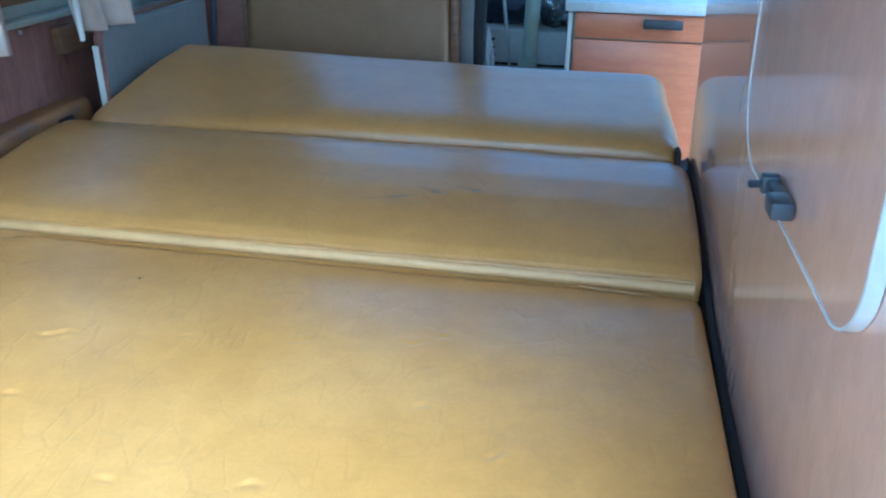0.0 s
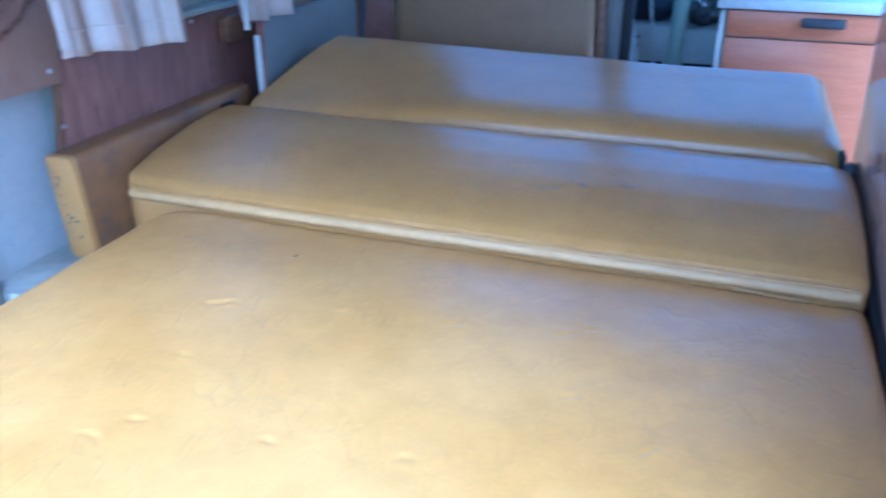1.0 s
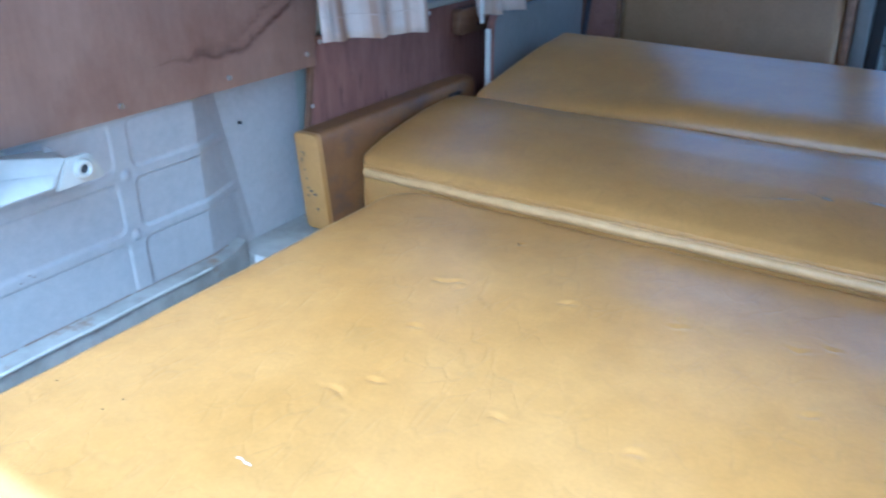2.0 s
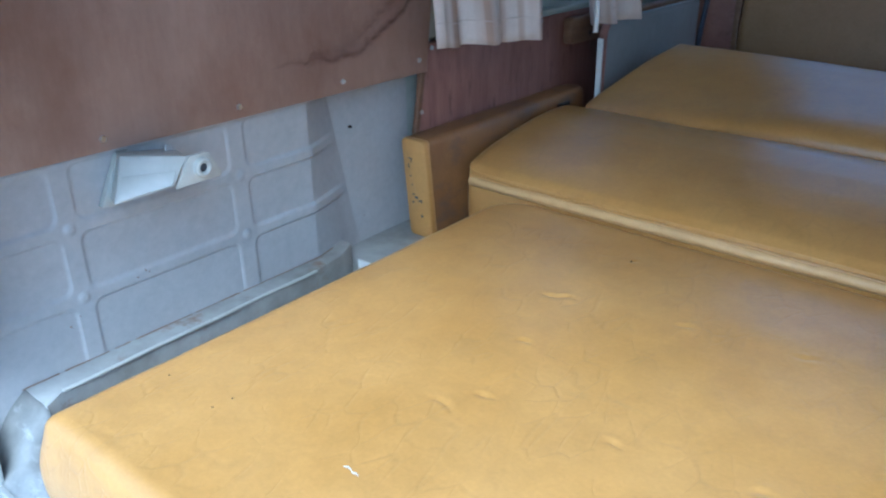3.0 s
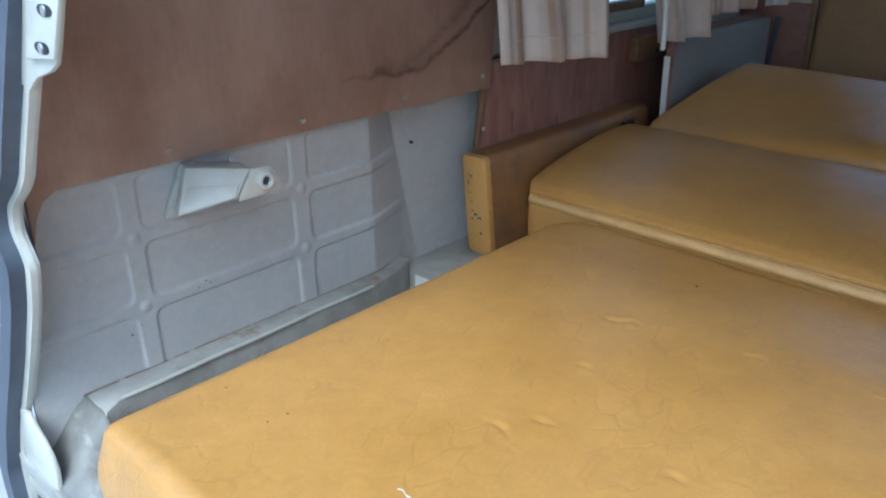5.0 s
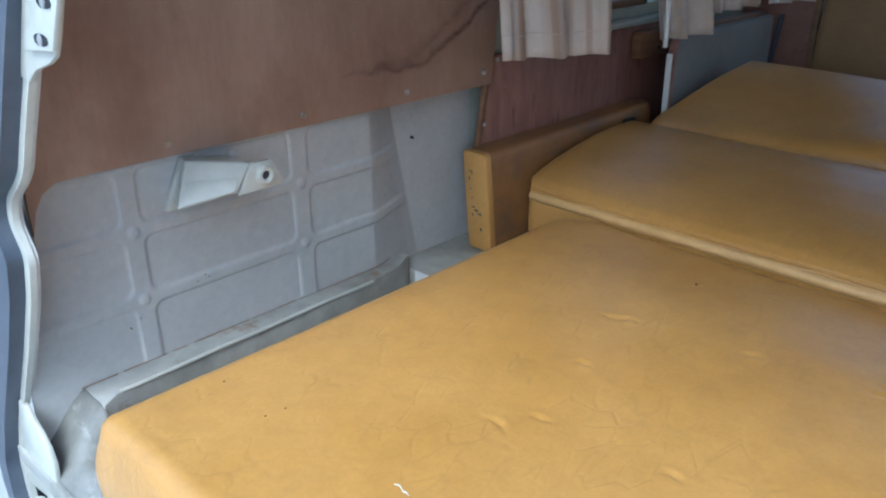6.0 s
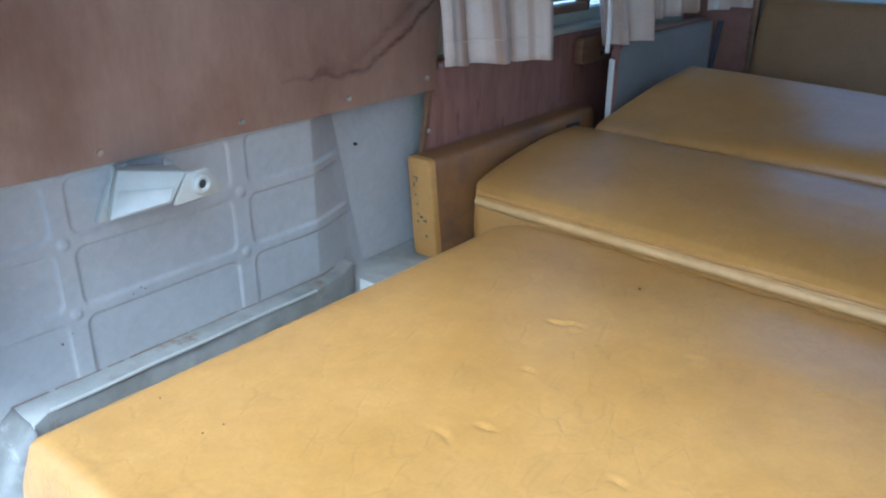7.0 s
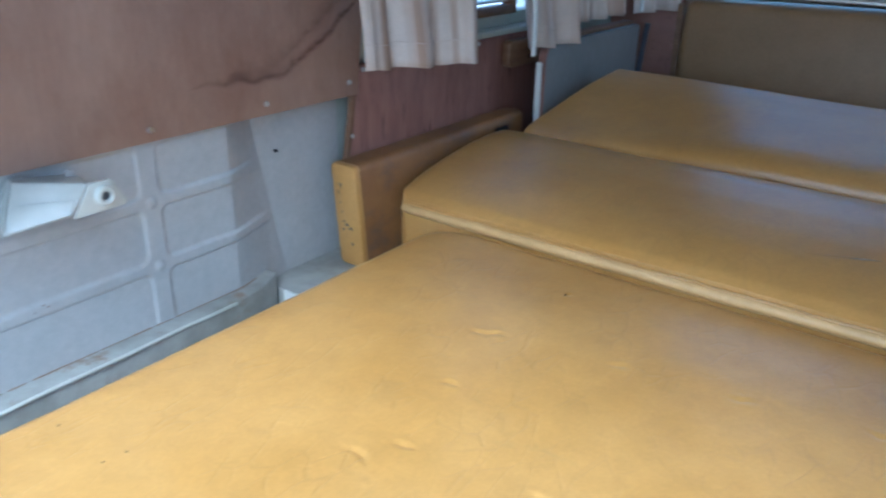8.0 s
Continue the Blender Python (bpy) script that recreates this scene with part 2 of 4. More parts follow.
def stripes(name):
    """Cream curtain cloth with woven tan stripes; X runs along the cloth's width."""
    m = surface(name, (0.78, 0.70, 0.62), (0.70, 0.61, 0.53), 0.85, 0.05, 8, bump=0.35, bump_scale=260, stain=(0.36, 0.25, 0.16), stain_at=(0.58, 0.8), stain_scale=6)
    nt = m.node_tree
    bsdf = nt.nodes["Principled BSDF"]
    old = bsdf.inputs["Base Color"].links[0].from_socket
    uv = nt.nodes.new("ShaderNodeUVMap")
    sep = nt.nodes.new("ShaderNodeSeparateXYZ")
    nt.links.new(uv.outputs[0], sep.inputs[0])
    wave = nt.nodes.new("ShaderNodeTexNoise")
    wave.noise_dimensions = "1D"
    wave.inputs["Scale"].default_value, wave.inputs["Detail"].default_value = 30.0, 4.0
    nt.links.new(sep.outputs[0], wave.inputs["W"])
    rng = nt.nodes.new("ShaderNodeMapRange")
    rng.inputs["From Min"].default_value, rng.inputs["From Max"].default_value = 0.44, 0.68
    nt.links.new(wave.outputs["Fac"], rng.inputs["Value"])
    mix = nt.nodes.new("ShaderNodeMix")
    mix.data_type = "RGBA"
    nt.links.new(rng.outputs[0], mix.inputs[0])
    nt.links.new(old, mix.inputs[6])
    mix.inputs[7].default_value = (0.50, 0.36, 0.265, 1)
    nt.links.new(mix.outputs[2], bsdf.inputs["Base Color"])
    trans = nt.nodes.new("ShaderNodeBsdfTranslucent")
    trans.inputs[0].default_value = (0.6, 0.48, 0.35, 1)
    both = nt.nodes.new("ShaderNodeMixShader")
    both.inputs[0].default_value = 0.25
    nt.links.new(bsdf.outputs[0], both.inputs[1])
    nt.links.new(trans.outputs[0], both.inputs[2])
    nt.links.new(both.outputs[0], nt.nodes["Material Output"].inputs[0])
    return m


CURTAIN = stripes("striped_curtain_cloth")


def glass_material():
    m = bpy.data.materials.new("window_glass")
    m.use_nodes = True
    b = m.node_tree.nodes["Principled BSDF"]
    b.inputs["Base Color"].default_value = (0.93, 0.96, 0.95, 1)
    b.inputs["Roughness"].default_value, b.inputs["Transmission Weight"].default_value = 0.02, 1.0
    return m


GLASS = glass_material()


# ---- mesh helpers ----
def thing(name, at, label, category, group="", kind=""):
    ob = new(name)
    ob.location = at
    ob.empty_display_size = 0.05
    return tagged(ob, label, category, group, kind)


def mesh_object(name, data, material, smooth=True):
    if isinstance(data, bmesh.types.BMesh):
        me = bpy.data.meshes.new(name)
        data.normal_update()
        data.to_mesh(me)
        data.free()
    else:
        me = bpy.data.meshes.new(name)
        me.from_pydata(data[0], [], data[1])
        me.update()
    me.materials.append(material)
    if smooth:
        for p in me.polygons:
            p.use_smooth = True
        me.set_sharp_from_angle(angle=radians(40))
    return new(name, me)


def part(name, data, material, parent, label="", smooth=True):
    """One mesh in world places, as a part of a thing or of a part."""
    ob = mesh_object(name, data, material, smooth)
    ob.parent = parent
    if parent.type == "EMPTY":
        ob.matrix_parent_inverse = Matrix.Translation(parent.location).inverted()
    return tagged(ob, label) if label else ob


def structure(name, data, material, label, category, smooth=True):
    return tagged(mesh_object(name, data, material, smooth), label, category, "", "structure")


def box(lo, hi, bevel=0.002, segments=2, m=None):
    bm = bmesh.new()
    bmesh.ops.create_cube(bm, size=1)
    size = [b - a for a, b in zip(lo, hi)]
    mid = [(a + b) / 2 for a, b in zip(lo, hi)]
    bmesh.ops.transform(bm, matrix=Matrix.Translation(mid) @ Matrix.Diagonal((*size, 1)), verts=bm.verts)
    if bevel:
        bmesh.ops.bevel(bm, geom=bm.edges[:], offset=bevel, segments=segments, profile=0.5, affect="EDGES")
    if m:
        bmesh.ops.transform(bm, matrix=m, verts=bm.verts)
    return bm


def joined(*bms):
    out = bmesh.new()
    for bm in bms:
        me = bpy.data.meshes.new("joint")
        bm.to_mesh(me)
        bm.free()
        out.from_mesh(me)
        bpy.data.meshes.remove(me)
    return out


def cylinder(a, b, r, r2=None, segments=20, bevel=0.0):
    bm = bmesh.new()
    a, b = Vector(a), Vector(b)
    bmesh.ops.create_cone(bm, cap_ends=True, segments=segments, radius1=r, radius2=r if r2 is None else r2, depth=(b - a).length)
    if bevel:
        bmesh.ops.bevel(bm, geom=[e for e in bm.edges if len(e.link_faces) == 2 and e.calc_face_angle(0) > 1], offset=bevel, segments=2, affect="EDGES")
    turn = (b - a).to_track_quat("Z", "Y").to_matrix().to_4x4()
    bmesh.ops.transform(bm, matrix=Matrix.Translation((a + b) / 2) @ turn, verts=bm.verts)
    return bm


def plate(outline, normal_axis, lo, hi, bevel=0.0015):
    """A plate of a given outline (two coordinates), between lo and hi along the axis."""
    bm = bmesh.new()
    place = {"x": lambda p, d: (d, p[0], p[1]), "y": lambda p, d: (p[0], d, p[1]), "z": lambda p, d: (p[0], p[1], d)}[normal_axis]
    verts = [bm.verts.new(place(p, lo)) for p in outline]
    face = bm.faces.new(verts)
    ext = bmesh.ops.extrude_face_region(bm, geom=[face])
    step = Vector(place((0, 0), hi - lo)) if normal_axis != "x" else Vector((hi - lo, 0, 0))
    if normal_axis == "y":
        step = Vector((0, hi - lo, 0))
    if normal_axis == "z":
        step = Vector((0, 0, hi - lo))
    bmesh.ops.translate(bm, vec=step, verts=[g for g in ext["geom"] if isinstance(g, bmesh.types.BMVert)])
    bmesh.ops.recalc_face_normals(bm, faces=bm.faces)
    if bevel:
        rim = [e for e in bm.edges if len(e.link_faces) == 2 and e.calc_face_angle(0) > 0.9]
        bmesh.ops.bevel(bm, geom=rim, offset=bevel, segments=2, profile=0.5, affect="EDGES")
    return bm


def rounded(x0, y0, x1, y1, r, steps=7):
    """An outline with rounded corners; r may be four radii, from the low-low corner, counter-clockwise."""
    rs = r if isinstance(r, (tuple, list)) else (r,) * 4
    out = []
    for (cx, cy, a0), q in zip(((x0, y0, 180), (x1, y0, 270), (x1, y1, 0), (x0, y1, 90)), rs):
        mx, my = cx + (q if cx == x0 else -q), cy + (q if cy == y0 else -q)
        if q == 0:
            out.append((cx, cy))
            continue
        for i in range(steps + 1):
            a = radians(a0 + 90 * i / steps)
            out.append((mx + q * math.cos(a), my + q * math.sin(a)))
    return out


def tube(points, r, segments=10, closed=False, flat=1.0):
    """A tube along a line of points."""
    pts = [Vector(p) for p in points]
    verts, faces = [], []
    n = len(pts)
    for i, p in enumerate(pts):
        d = (pts[min(i + 1, n - 1)] - pts[max(i - 1, 0)]).normalized()
        up = Vector((0, 0, 1)) if abs(d.z) < 0.9 else Vector((1, 0, 0))
        s = d.cross(up).normalized()
        u = s.cross(d)
        for k in range(segments):
            a = 2 * math.pi * k / segments
            verts.append(p + r * (math.cos(a) * s * flat + math.sin(a) * u))
    for i in range(n - 1):
        for k in range(segments):
            k2 = (k + 1) % segments
            faces.append((i * segments + k, i * segments + k2, (i + 1) * segments + k2, (i + 1) * segments + k))
    faces.append(tuple(range(segments))[::-1])
    faces.append(tuple((n - 1) * segments + k for k in range(segments)))
    return verts, faces


def smoothstep(a, b, v):
    t = min(1.0, max(0.0, (v - a) / (b - a)))
    return t * t * (3 - 2 * t)


def ramp_of(points):
    """A smooth curve through a few (position, value) pairs."""
    def f(v):
        if v <= points[0][0]:
            return points[0][1]
        for (a, p), (b, q) in zip(points, points[1:]):
            if v <= b:
                return p + (q - p) * (v - a) / (b - a)
        return points[-1][1]
    return f


def soft_box(x0, x1, y0, y1, r, nx, ny, nz, shape, corner=None):
    """A padded block on a unit height, with rounded rims; shape(x, y, w) gives the place for the height w from 0 to 1.
    corner: radii in plan at low-x low-y, high-x low-y, high-x high-y, low-x high-y."""
    def line(a, b, n):
        inner = [a + (b - a) * i / n for i in range(n + 1)]
        rim = [0.15 * r, 0.35 * r, 0.65 * r, r]
        return sorted(set([round(v, 5) for v in inner if v - a > r and b - v > r] + [round(a, 5), round(b, 5)] + [round(a + q, 5) for q in rim] + [round(b - q, 5) for q in rim]))
    xs, ys = line(x0, x1, nx), line(y0, y1, ny)
    ws = [i / nz for i in range(nz + 1)]
    index, verts, faces = {}, [], []

    def vert(i, j, k):
        key = (i, j, k)
        if key not in index:
            x, y, w = xs[i], ys[j], ws[k]
            for (cx, cy), q in zip(((x0, y0), (x1, y0), (x1, y1), (x0, y1)), corner or (0, 0, 0, 0)):
                if q and abs(x - cx) < q and abs(y - cy) < q:
                    mx, my = cx + (q if cx == x0 else -q), cy + (q if cy == y0 else -q)
                    dx, dy = x - mx, y - my
                    far, dist = max(abs(dx), abs(dy)), math.hypot(dx, dy)
                    if dist > 1e-9:
                        x, y = mx + dx * far / dist, my + dy * far / dist
            index[key] = len(verts)
            verts.append(shape(x, y, w, min(xs[i] - x0, x1 - xs[i], ys[j] - y0, y1 - ys[j])))
        return index[key]
    nx_, ny_ = len(xs) - 1, len(ys) - 1
    for i in range(nx_):
        for j in range(ny_):
            faces.append((vert(i, j, nz), vert(i + 1, j, nz), vert(i + 1, j + 1, nz), vert(i, j + 1, nz)))
            faces.append((vert(i, j, 0), vert(i, j + 1, 0), vert(i + 1, j + 1, 0), vert(i + 1, j, 0)))
    for k in range(nz):
        for i in range(nx_):
            faces.append((vert(i, 0, k), vert(i + 1, 0, k), vert(i + 1, 0, k + 1), vert(i, 0, k + 1)))
            faces.append((vert(i + 1, ny_, k), vert(i, ny_, k), vert(i, ny_, k + 1), vert(i + 1, ny_, k + 1)))
        for j in range(ny_):
            faces.append((vert(0, j + 1, k), vert(0, j, k), vert(0, j, k + 1), vert(0, j + 1, k + 1)))
            faces.append((vert(nx_, j, k), vert(nx_, j + 1, k), vert(nx_, j + 1, k + 1), vert(nx_, j, k + 1)))
    return verts, faces


# ---- the van's shell ----
LEFT = -1.30                      # outer skin of the side
GROUND_Z = -0.45
structure("ground", box((-60, -60, GROUND_Z - 0.2), (60, 60, GROUND_Z), 0), CONCRETE, "pale concrete yard under the parked van", "ground", False)
structure("floor", box((LEFT, 0.9, -0.06), (0.46, 2.66, 0.0), 0.004), FLOOR_MAT, "dark worn lino on the van's floor", "floor", False)
structure("ceiling", box((LEFT, 0.14, 1.80), (0.46, 2.66, 1.84), 0.01), HEADLINER, "pale cloth headlining of the van roof", "ceiling", False)


def side_wall(x0, x1, y0, y1, z0, z1, openings):
    """A wall along y with openings (y0, z0, y1, z1) through it, in order along y."""
    bms, at = [], y0
    for a, b, c, d in openings:
        bms.append(box((x0, at, z0), (x1, a, z1), 0))
        bms.append(box((x0, a, z0), (x1, c, b), 0))
        bms.append(box((x0, a, d), (x1, c, z1), 0))
        at = c
    bms.append(box((x0, at, z0), (x1, y1, z1), 0))
    return joined(*bms)


structure("wall_left", side_wall(LEFT - 0.03, -1.245, 0.13, 2.66, -0.2, 1.80, [(1.02, 0.955, 1.72, 1.40), (2.0, 0.98, 2.5, 1.50)]), SAGE, "sage painted steel side of the van", "wall", False)
structure("wall_right", side_wall(0.44, 0.48, 0.13, 2.66, -0.2, 1.80, [(1.34, 0.0, 2.02, 1.66), (2.08, 0.96, 2.5, 1.50)]), SAGE, "sage painted steel side of the van with an open side door", "wall", False)


def front_wall():
    return joined(box((LEFT, 2.60, -0.2), (0.46, 2.66, 0.95), 0), box((LEFT, 2.60, 1.765), (0.46, 2.66, 1.82), 0),
                  box((LEFT, 2.60, 0.95), (LEFT + 0.1, 2.66, 1.765), 0), box((0.36, 2.60, 0.95), (0.46, 2.66, 1.765), 0))


structure("wall_front", front_wall(), SAGE, "painted steel bulkhead below the windscreen", "wall", False)
for name, lo, hi in (("window_3", (LEFT + 0.1, 2.625, 0.95), (0.36, 2.63, 1.765)), ("window_4", (0.455, 2.08, 0.96), (0.46, 2.5, 1.50)), ("window_2", (-1.29, 2.0, 0.98), (-1.285, 2.5, 1.50))):
    w = structure(name, box(lo, hi, 0), GLASS, "clear glass of the van window", "window", False)
    w.visible_shadow = False
# First box: unseen header over the hatch, added to cut light deep inside.
structure("wall_rear", joined(box((LEFT, 0.10, 1.44), (0.46, 0.139, 1.80), 0), box((-1.19, 0.0, -0.2), (0.46, 0.03, 0.39), 0), box((-0.995, 0.0, 0.39), (0.46, 0.03, 0.53), 0), box((0.30, 0.03, 0.53), (0.46, 0.099, 1.80), 0)), BODY, "painted sill and corner of the rear hatch opening, with an unseen added header", "wall", False)


def wall_x(y, z=0.63):
    """The inner panel: nearly flat, then swept outwards to a slanting crease."""
    crease = 0.644 + 0.20 * (0.885 - z)
    return -1.2005 - 0.010 * y - 0.034 * min(1.0, max(0.0, (y - 0.577) / (crease - 0.577))) ** 1.12 + 0.02 * smoothstep(0.10, 0.02, y) * smoothstep(0.64, 0.74, z)


COLS = ((-0.03, 0.184), (0.206, 0.431), (0.457, 0.74))
ROWS_Z = ((0.56, 0.709), (0.723, 0.799), (0.813, 0.884))


def pressed(y, z):
    """Depth of the pressed fields of the inner panel: each is sunk behind the ribs between them."""
    deep = 0.0
    for a, b in COLS:
        for c, d in ROWS_Z:
            r = 0.014
            qx, qy = abs(y - (a + b) / 2) - (b - a) / 2 + r, abs(z - (c + d) / 2) - (d - c) / 2 + r
            dist = math.hypot(max(qx, 0), max(qy, 0)) + min(max(qx, qy), 0) - r
            deep = max(deep, smoothstep(0.0008, -0.003, dist))
    lump = 0.0
    for cy in (0.195, 0.444):
        for cz in (0.717, 0.806):
            d = math.hypot(y - cy, z - cz)
            lump += smoothstep(0.0085, 0.004, d) * 0.003
    return -0.0028 * deep * (1 - smoothstep(-0.03, 0.0, y - 0.644 - 0.20 * (0.885 - z))) + lump


def inner_panel():
    ny, nz = 330, 150
    verts, faces = [], []
    for i in range(ny + 1):
        y = 0.0455 + (0.835 - 0.0455) * i / ny
        for k in range(nz + 1):
            z = 0.548 + (0.925 - 0.548) * k / nz
            verts.append((wall_x(y, z) + pressed(y, z) - 0.012 * (z - 0.75) - 0.014 * smoothstep(0.889, 0.893, z), y, z))
    for i in range(ny):
        for k in range(nz):
            a = i * (nz + 1) + k
            faces.append((a, a + nz + 1, a + nz + 2, a + 1))
    base = len(verts)
    rim = [i * (nz + 1) for i in range(ny + 1)] + [ny * (nz + 1) + k for k in range(1, nz + 1)] + [i * (nz + 1) + nz for i in range(ny - 1, -1, -1)] + [k for k in range(nz - 1, 0, -1)]
    verts += [(verts[i][0] - 0.006, verts[i][1], verts[i][2]) for i in rim]
    for n in range(len(rim)):
        m = (n + 1) % len(rim)
        faces.append((rim[m], rim[n], base + n, base + m))
    return verts, faces


quarter = structure("wall_quarter", inner_panel(), STEEL, "cream painted steel inner quarter panel with pressed ribs", "wall")
part("hole", cylinder((-1.245, 0.693, 0.815), (-1.2375, 0.693, 0.815), 0.0024, segments=10), BLACK, quarter, "small dark drill hole")
for y, z in ((0.28, 0.722), (0.285, 0.718), (0.268, 0.716), (0.172, 0.685), (0.185, 0.695), (0.70, 0.648), (0.715, 0.652)):
    part("rust_spot", cylinder((wall_x(y) - 0.004, y, z), (wall_x(y) + 0.0014, y, z), 0.0009, segments=8), RUST, quarter, "small rust spot")

# engine deck, ledge beside the bed and its well
structure("deck", box((-1.26, 0.03, 0.535), (0.30, 1.0, 0.56), 0.003), STEEL_DIRTY, "dusty painted steel deck over the engine", "deck", False)


def ledge():
    rim = [(-1.26, 0.104), (-1.146, 0.102), (-1.162, 0.128), (-1.170, 0.30), (-1.172, 0.53), (-1.182, 0.60), (-1.205, 0.648), (-1.26, 0.648)]
    step = [(-1.26, 0.650), (-1.0, 0.650), (-1.0, 0.88), (-1.26, 0.88)]
    return joined(plate(rim, "z", 0.561, 0.632, 0.002), plate(step, "z", 0.561, 0.607, 0.004))


shelf = structure("ledge", ledge(), STEEL_DIRTY, "dusty steel ledge with a well beside the bed", "ledge")


def lip():
    return tube([(-1.163 - 0.009 * i / 50 + 0.0007 * math.sin(i * 0.3), 0.13 + 0.41 * i / 50, 0.6315) for i in range(51)], 0.0024, 8)


def corner_floor():
    """Dented floor of the rear corner, falling from the ledge to the sill."""
    fall = ramp_of([(0.036, 0.563), (0.050, 0.578), (0.075, 0.607), (0.100, 0.629), (0.104, 0.6318)])
    verts, faces, nx, ny = [], [], 30, 14
    for i in range(nx + 1):
        for k in range(ny + 1):
            x, y = -1.258 + 0.20 * i / nx, 0.036 + 0.0675 * k / ny
            low = smoothstep(-1.150, -1.120, x) * smoothstep(0.05, 0.10, y) * 0.05
            verts.append((x, y, max(0.5615, fall(y) - low + 0.0025 * noise.noise((x * 40, y * 40, 3.0)))))
    for i in range(nx):
        for k in range(ny):
            c = i * (ny + 1) + k
            faces.append((c, c + ny + 1, c + ny + 2, c + 1))
    return verts, faces


floor_skin = part("corner_floor", corner_floor(), GRIME_SHADED, shelf, "dusty dented steel of the rear corner with rust and painted-in shade")
floor_skin.modifiers.new("thickness", "SOLIDIFY").thickness = 0.002
# Rear-facing end of the well; the white paints in the light on it.
part("well_end", box((-1.19, 0.6455, 0.562), (-1.02, 0.6495, 0.6075), 0.001), EDGE_WHITE, shelf, "white end of the well, its lit look painted in")
part("lip", lip(), BRIGHT_STEEL, shelf, "ivory painted folded lip")


def rust_line():
    random.seed(5)
    out, y = [], 0.10
    while y < 0.60:
        n = random.uniform(0.02, 0.06)
        pts = [(wall_x(y + n * i / 8) + 0.001, y + n * i / 8, 0.6325 + 0.0008 * noise.noise((y * 40 + i, 0, 0))) for i in range(9)]
        bm = bmesh.new()
        me = bpy.data.meshes.new("line")
        me.from_pydata(*[q if k != 1 else [] for k, q in enumerate((tube(pts, random.uniform(0.0005, 0.0010), 6)[0], [], tube(pts, 0.0012, 6)[1]))])
        bm.from_mesh(me)
        out.append(bm)
        y += n + random.uniform(0, 0.010)
    return joined(*out)


part("rust_line", rust_line(), RUST, shelf, "rusty seam at the foot of the panel")


# hatch opening: ivory flange, hinge plate, rubber seal
def flange_centre(z):
    f = ramp_of([(0.34, -1.06), (0.38, -1.13), (0.41, -1.18), (0.44, -1.22), (0.49, -1.248), (0.536, -1.254), (0.60, -1.230), (0.638, -1.210), (0.72, -1.164), (0.80, -1.125), (0.848, -1.112), (0.862, -1.126), (0.875, -1.140), (0.905, -1.135),
                 (0.925, -1.105), (0.945, -1.085), (0.965, -1.076), (1.065, -1.02), (1.11, -0.993), (1.8, -0.76)])
    return sum(f(z + d) for d in (-0.008, -0.004, 0, 0.004, 0.008)) / 5


def strip(z0, z1, n, lo, hi, y0, y1):
    """A bent strip that follows the edge of the hatch opening, between two offsets and two depths."""
    verts, faces = [], []
    for i in range(n + 1):
        z = z0 + (z1 - z0) * i / n
        c, lean = flange_centre(z), 0.05 * (z - 0.6)
        a, b = (lo(z), hi(z)) if callable(lo) else (lo, hi)
        verts += [(c + a, y0 + lean, z), (c + b, y0 + lean, z), (c + b, y1 + lean, z), (c + a, y1 + lean, z)]
    for i in range(n):
        for k in range(4):
            a, b = i * 4 + k, i * 4 + (k + 1) % 4
            faces.append((a, b, b + 4, a + 4))
    faces += [(3, 2, 1, 0), tuple(n * 4 + k for k in range(4))]
    return verts, faces


surround = structure("hatch_surround", strip(0.36, 1.7, 200, -0.012, 0.003, 0.034, 0.041), BRIGHT_STEEL, "ivory painted edge of the open rear hatch", "hatch frame")
part("pillar_skin", strip(0.66, 1.7, 160, lambda z: min(-0.06, -1.215 - flange_centre(z)), lambda z: 0.001, 0.0415, 0.045), STEEL, surround, "cream painted inner skin of the corner pillar")
part("seal", strip(0.34, 1.7, 220, -0.040, -0.010, 0.018, 0.040), SEAL, surround, "slate grey rubber weather strip")
part("outer_skin", strip(0.30, 1.7, 60, -0.062, -0.046, 0.034, 0.06), SEAL, surround, "dark painted outer corner")
structure("hatch_corner", plate([(-1.205, 0.006), (-1.0, 0.006), (-1.0, 0.0325), (-1.205, 0.0325)], "z", 0.40, 0.515, 0.006), BRIGHT_STEEL, "ivory painted rear sill of the hatch", "sill")


hinge = thing("strut_plate", (-0.98, 0.06, 1.035), "ivory painted plate with two slotted holes on the hatch edge", "bracket")
part("plate", plate([(-1.008, 1.062), (-0.950, 1.068), (-0.905, 1.138), (-0.962, 1.132), (-0.981, 1.102), (-0.977, 1.096), (-0.985, 1.083), (-0.997, 1.079)], "y", 0.0475, 0.0535, 0.0018), BRIGHT_STEEL, hinge)
part("gusset", plate([(-1.048, 1.035), (-1.030, 1.033), (-1.020, 1.040), (-1.008, 1.046), (-0.980, 1.054), (-0.966, 1.061), (-0.956, 1.074), (-0.915, 1.142), (-0.985, 1.142), (-1.020, 1.092), (-1.033, 1.065)], "y", 0.0540, 0.0590, 0.0015), BRIGHT_STEEL, hinge, "ivory painted gusset under the plate")
for x, z in ((-0.948, 1.104), (-0.967, 1.075)):
    slot = part("slot", plate([(x + 0.0095 * math.cos(radians(a)) + (0.003 if math.cos(radians(a)) > 0 else -0.003), z + 0.0045 * math.sin(radians(a))) for a in range(0, 360, 24)], "y", 0.0466, 0.0478, 0), BLACK, hinge, "dark slotted hole")
    part("bolt", cylinder((x, 0.0475, z), (x, 0.0455, z), 0.0044, segments=14, bevel=0.0006), CHROME, slot, "bolt end in the slot")
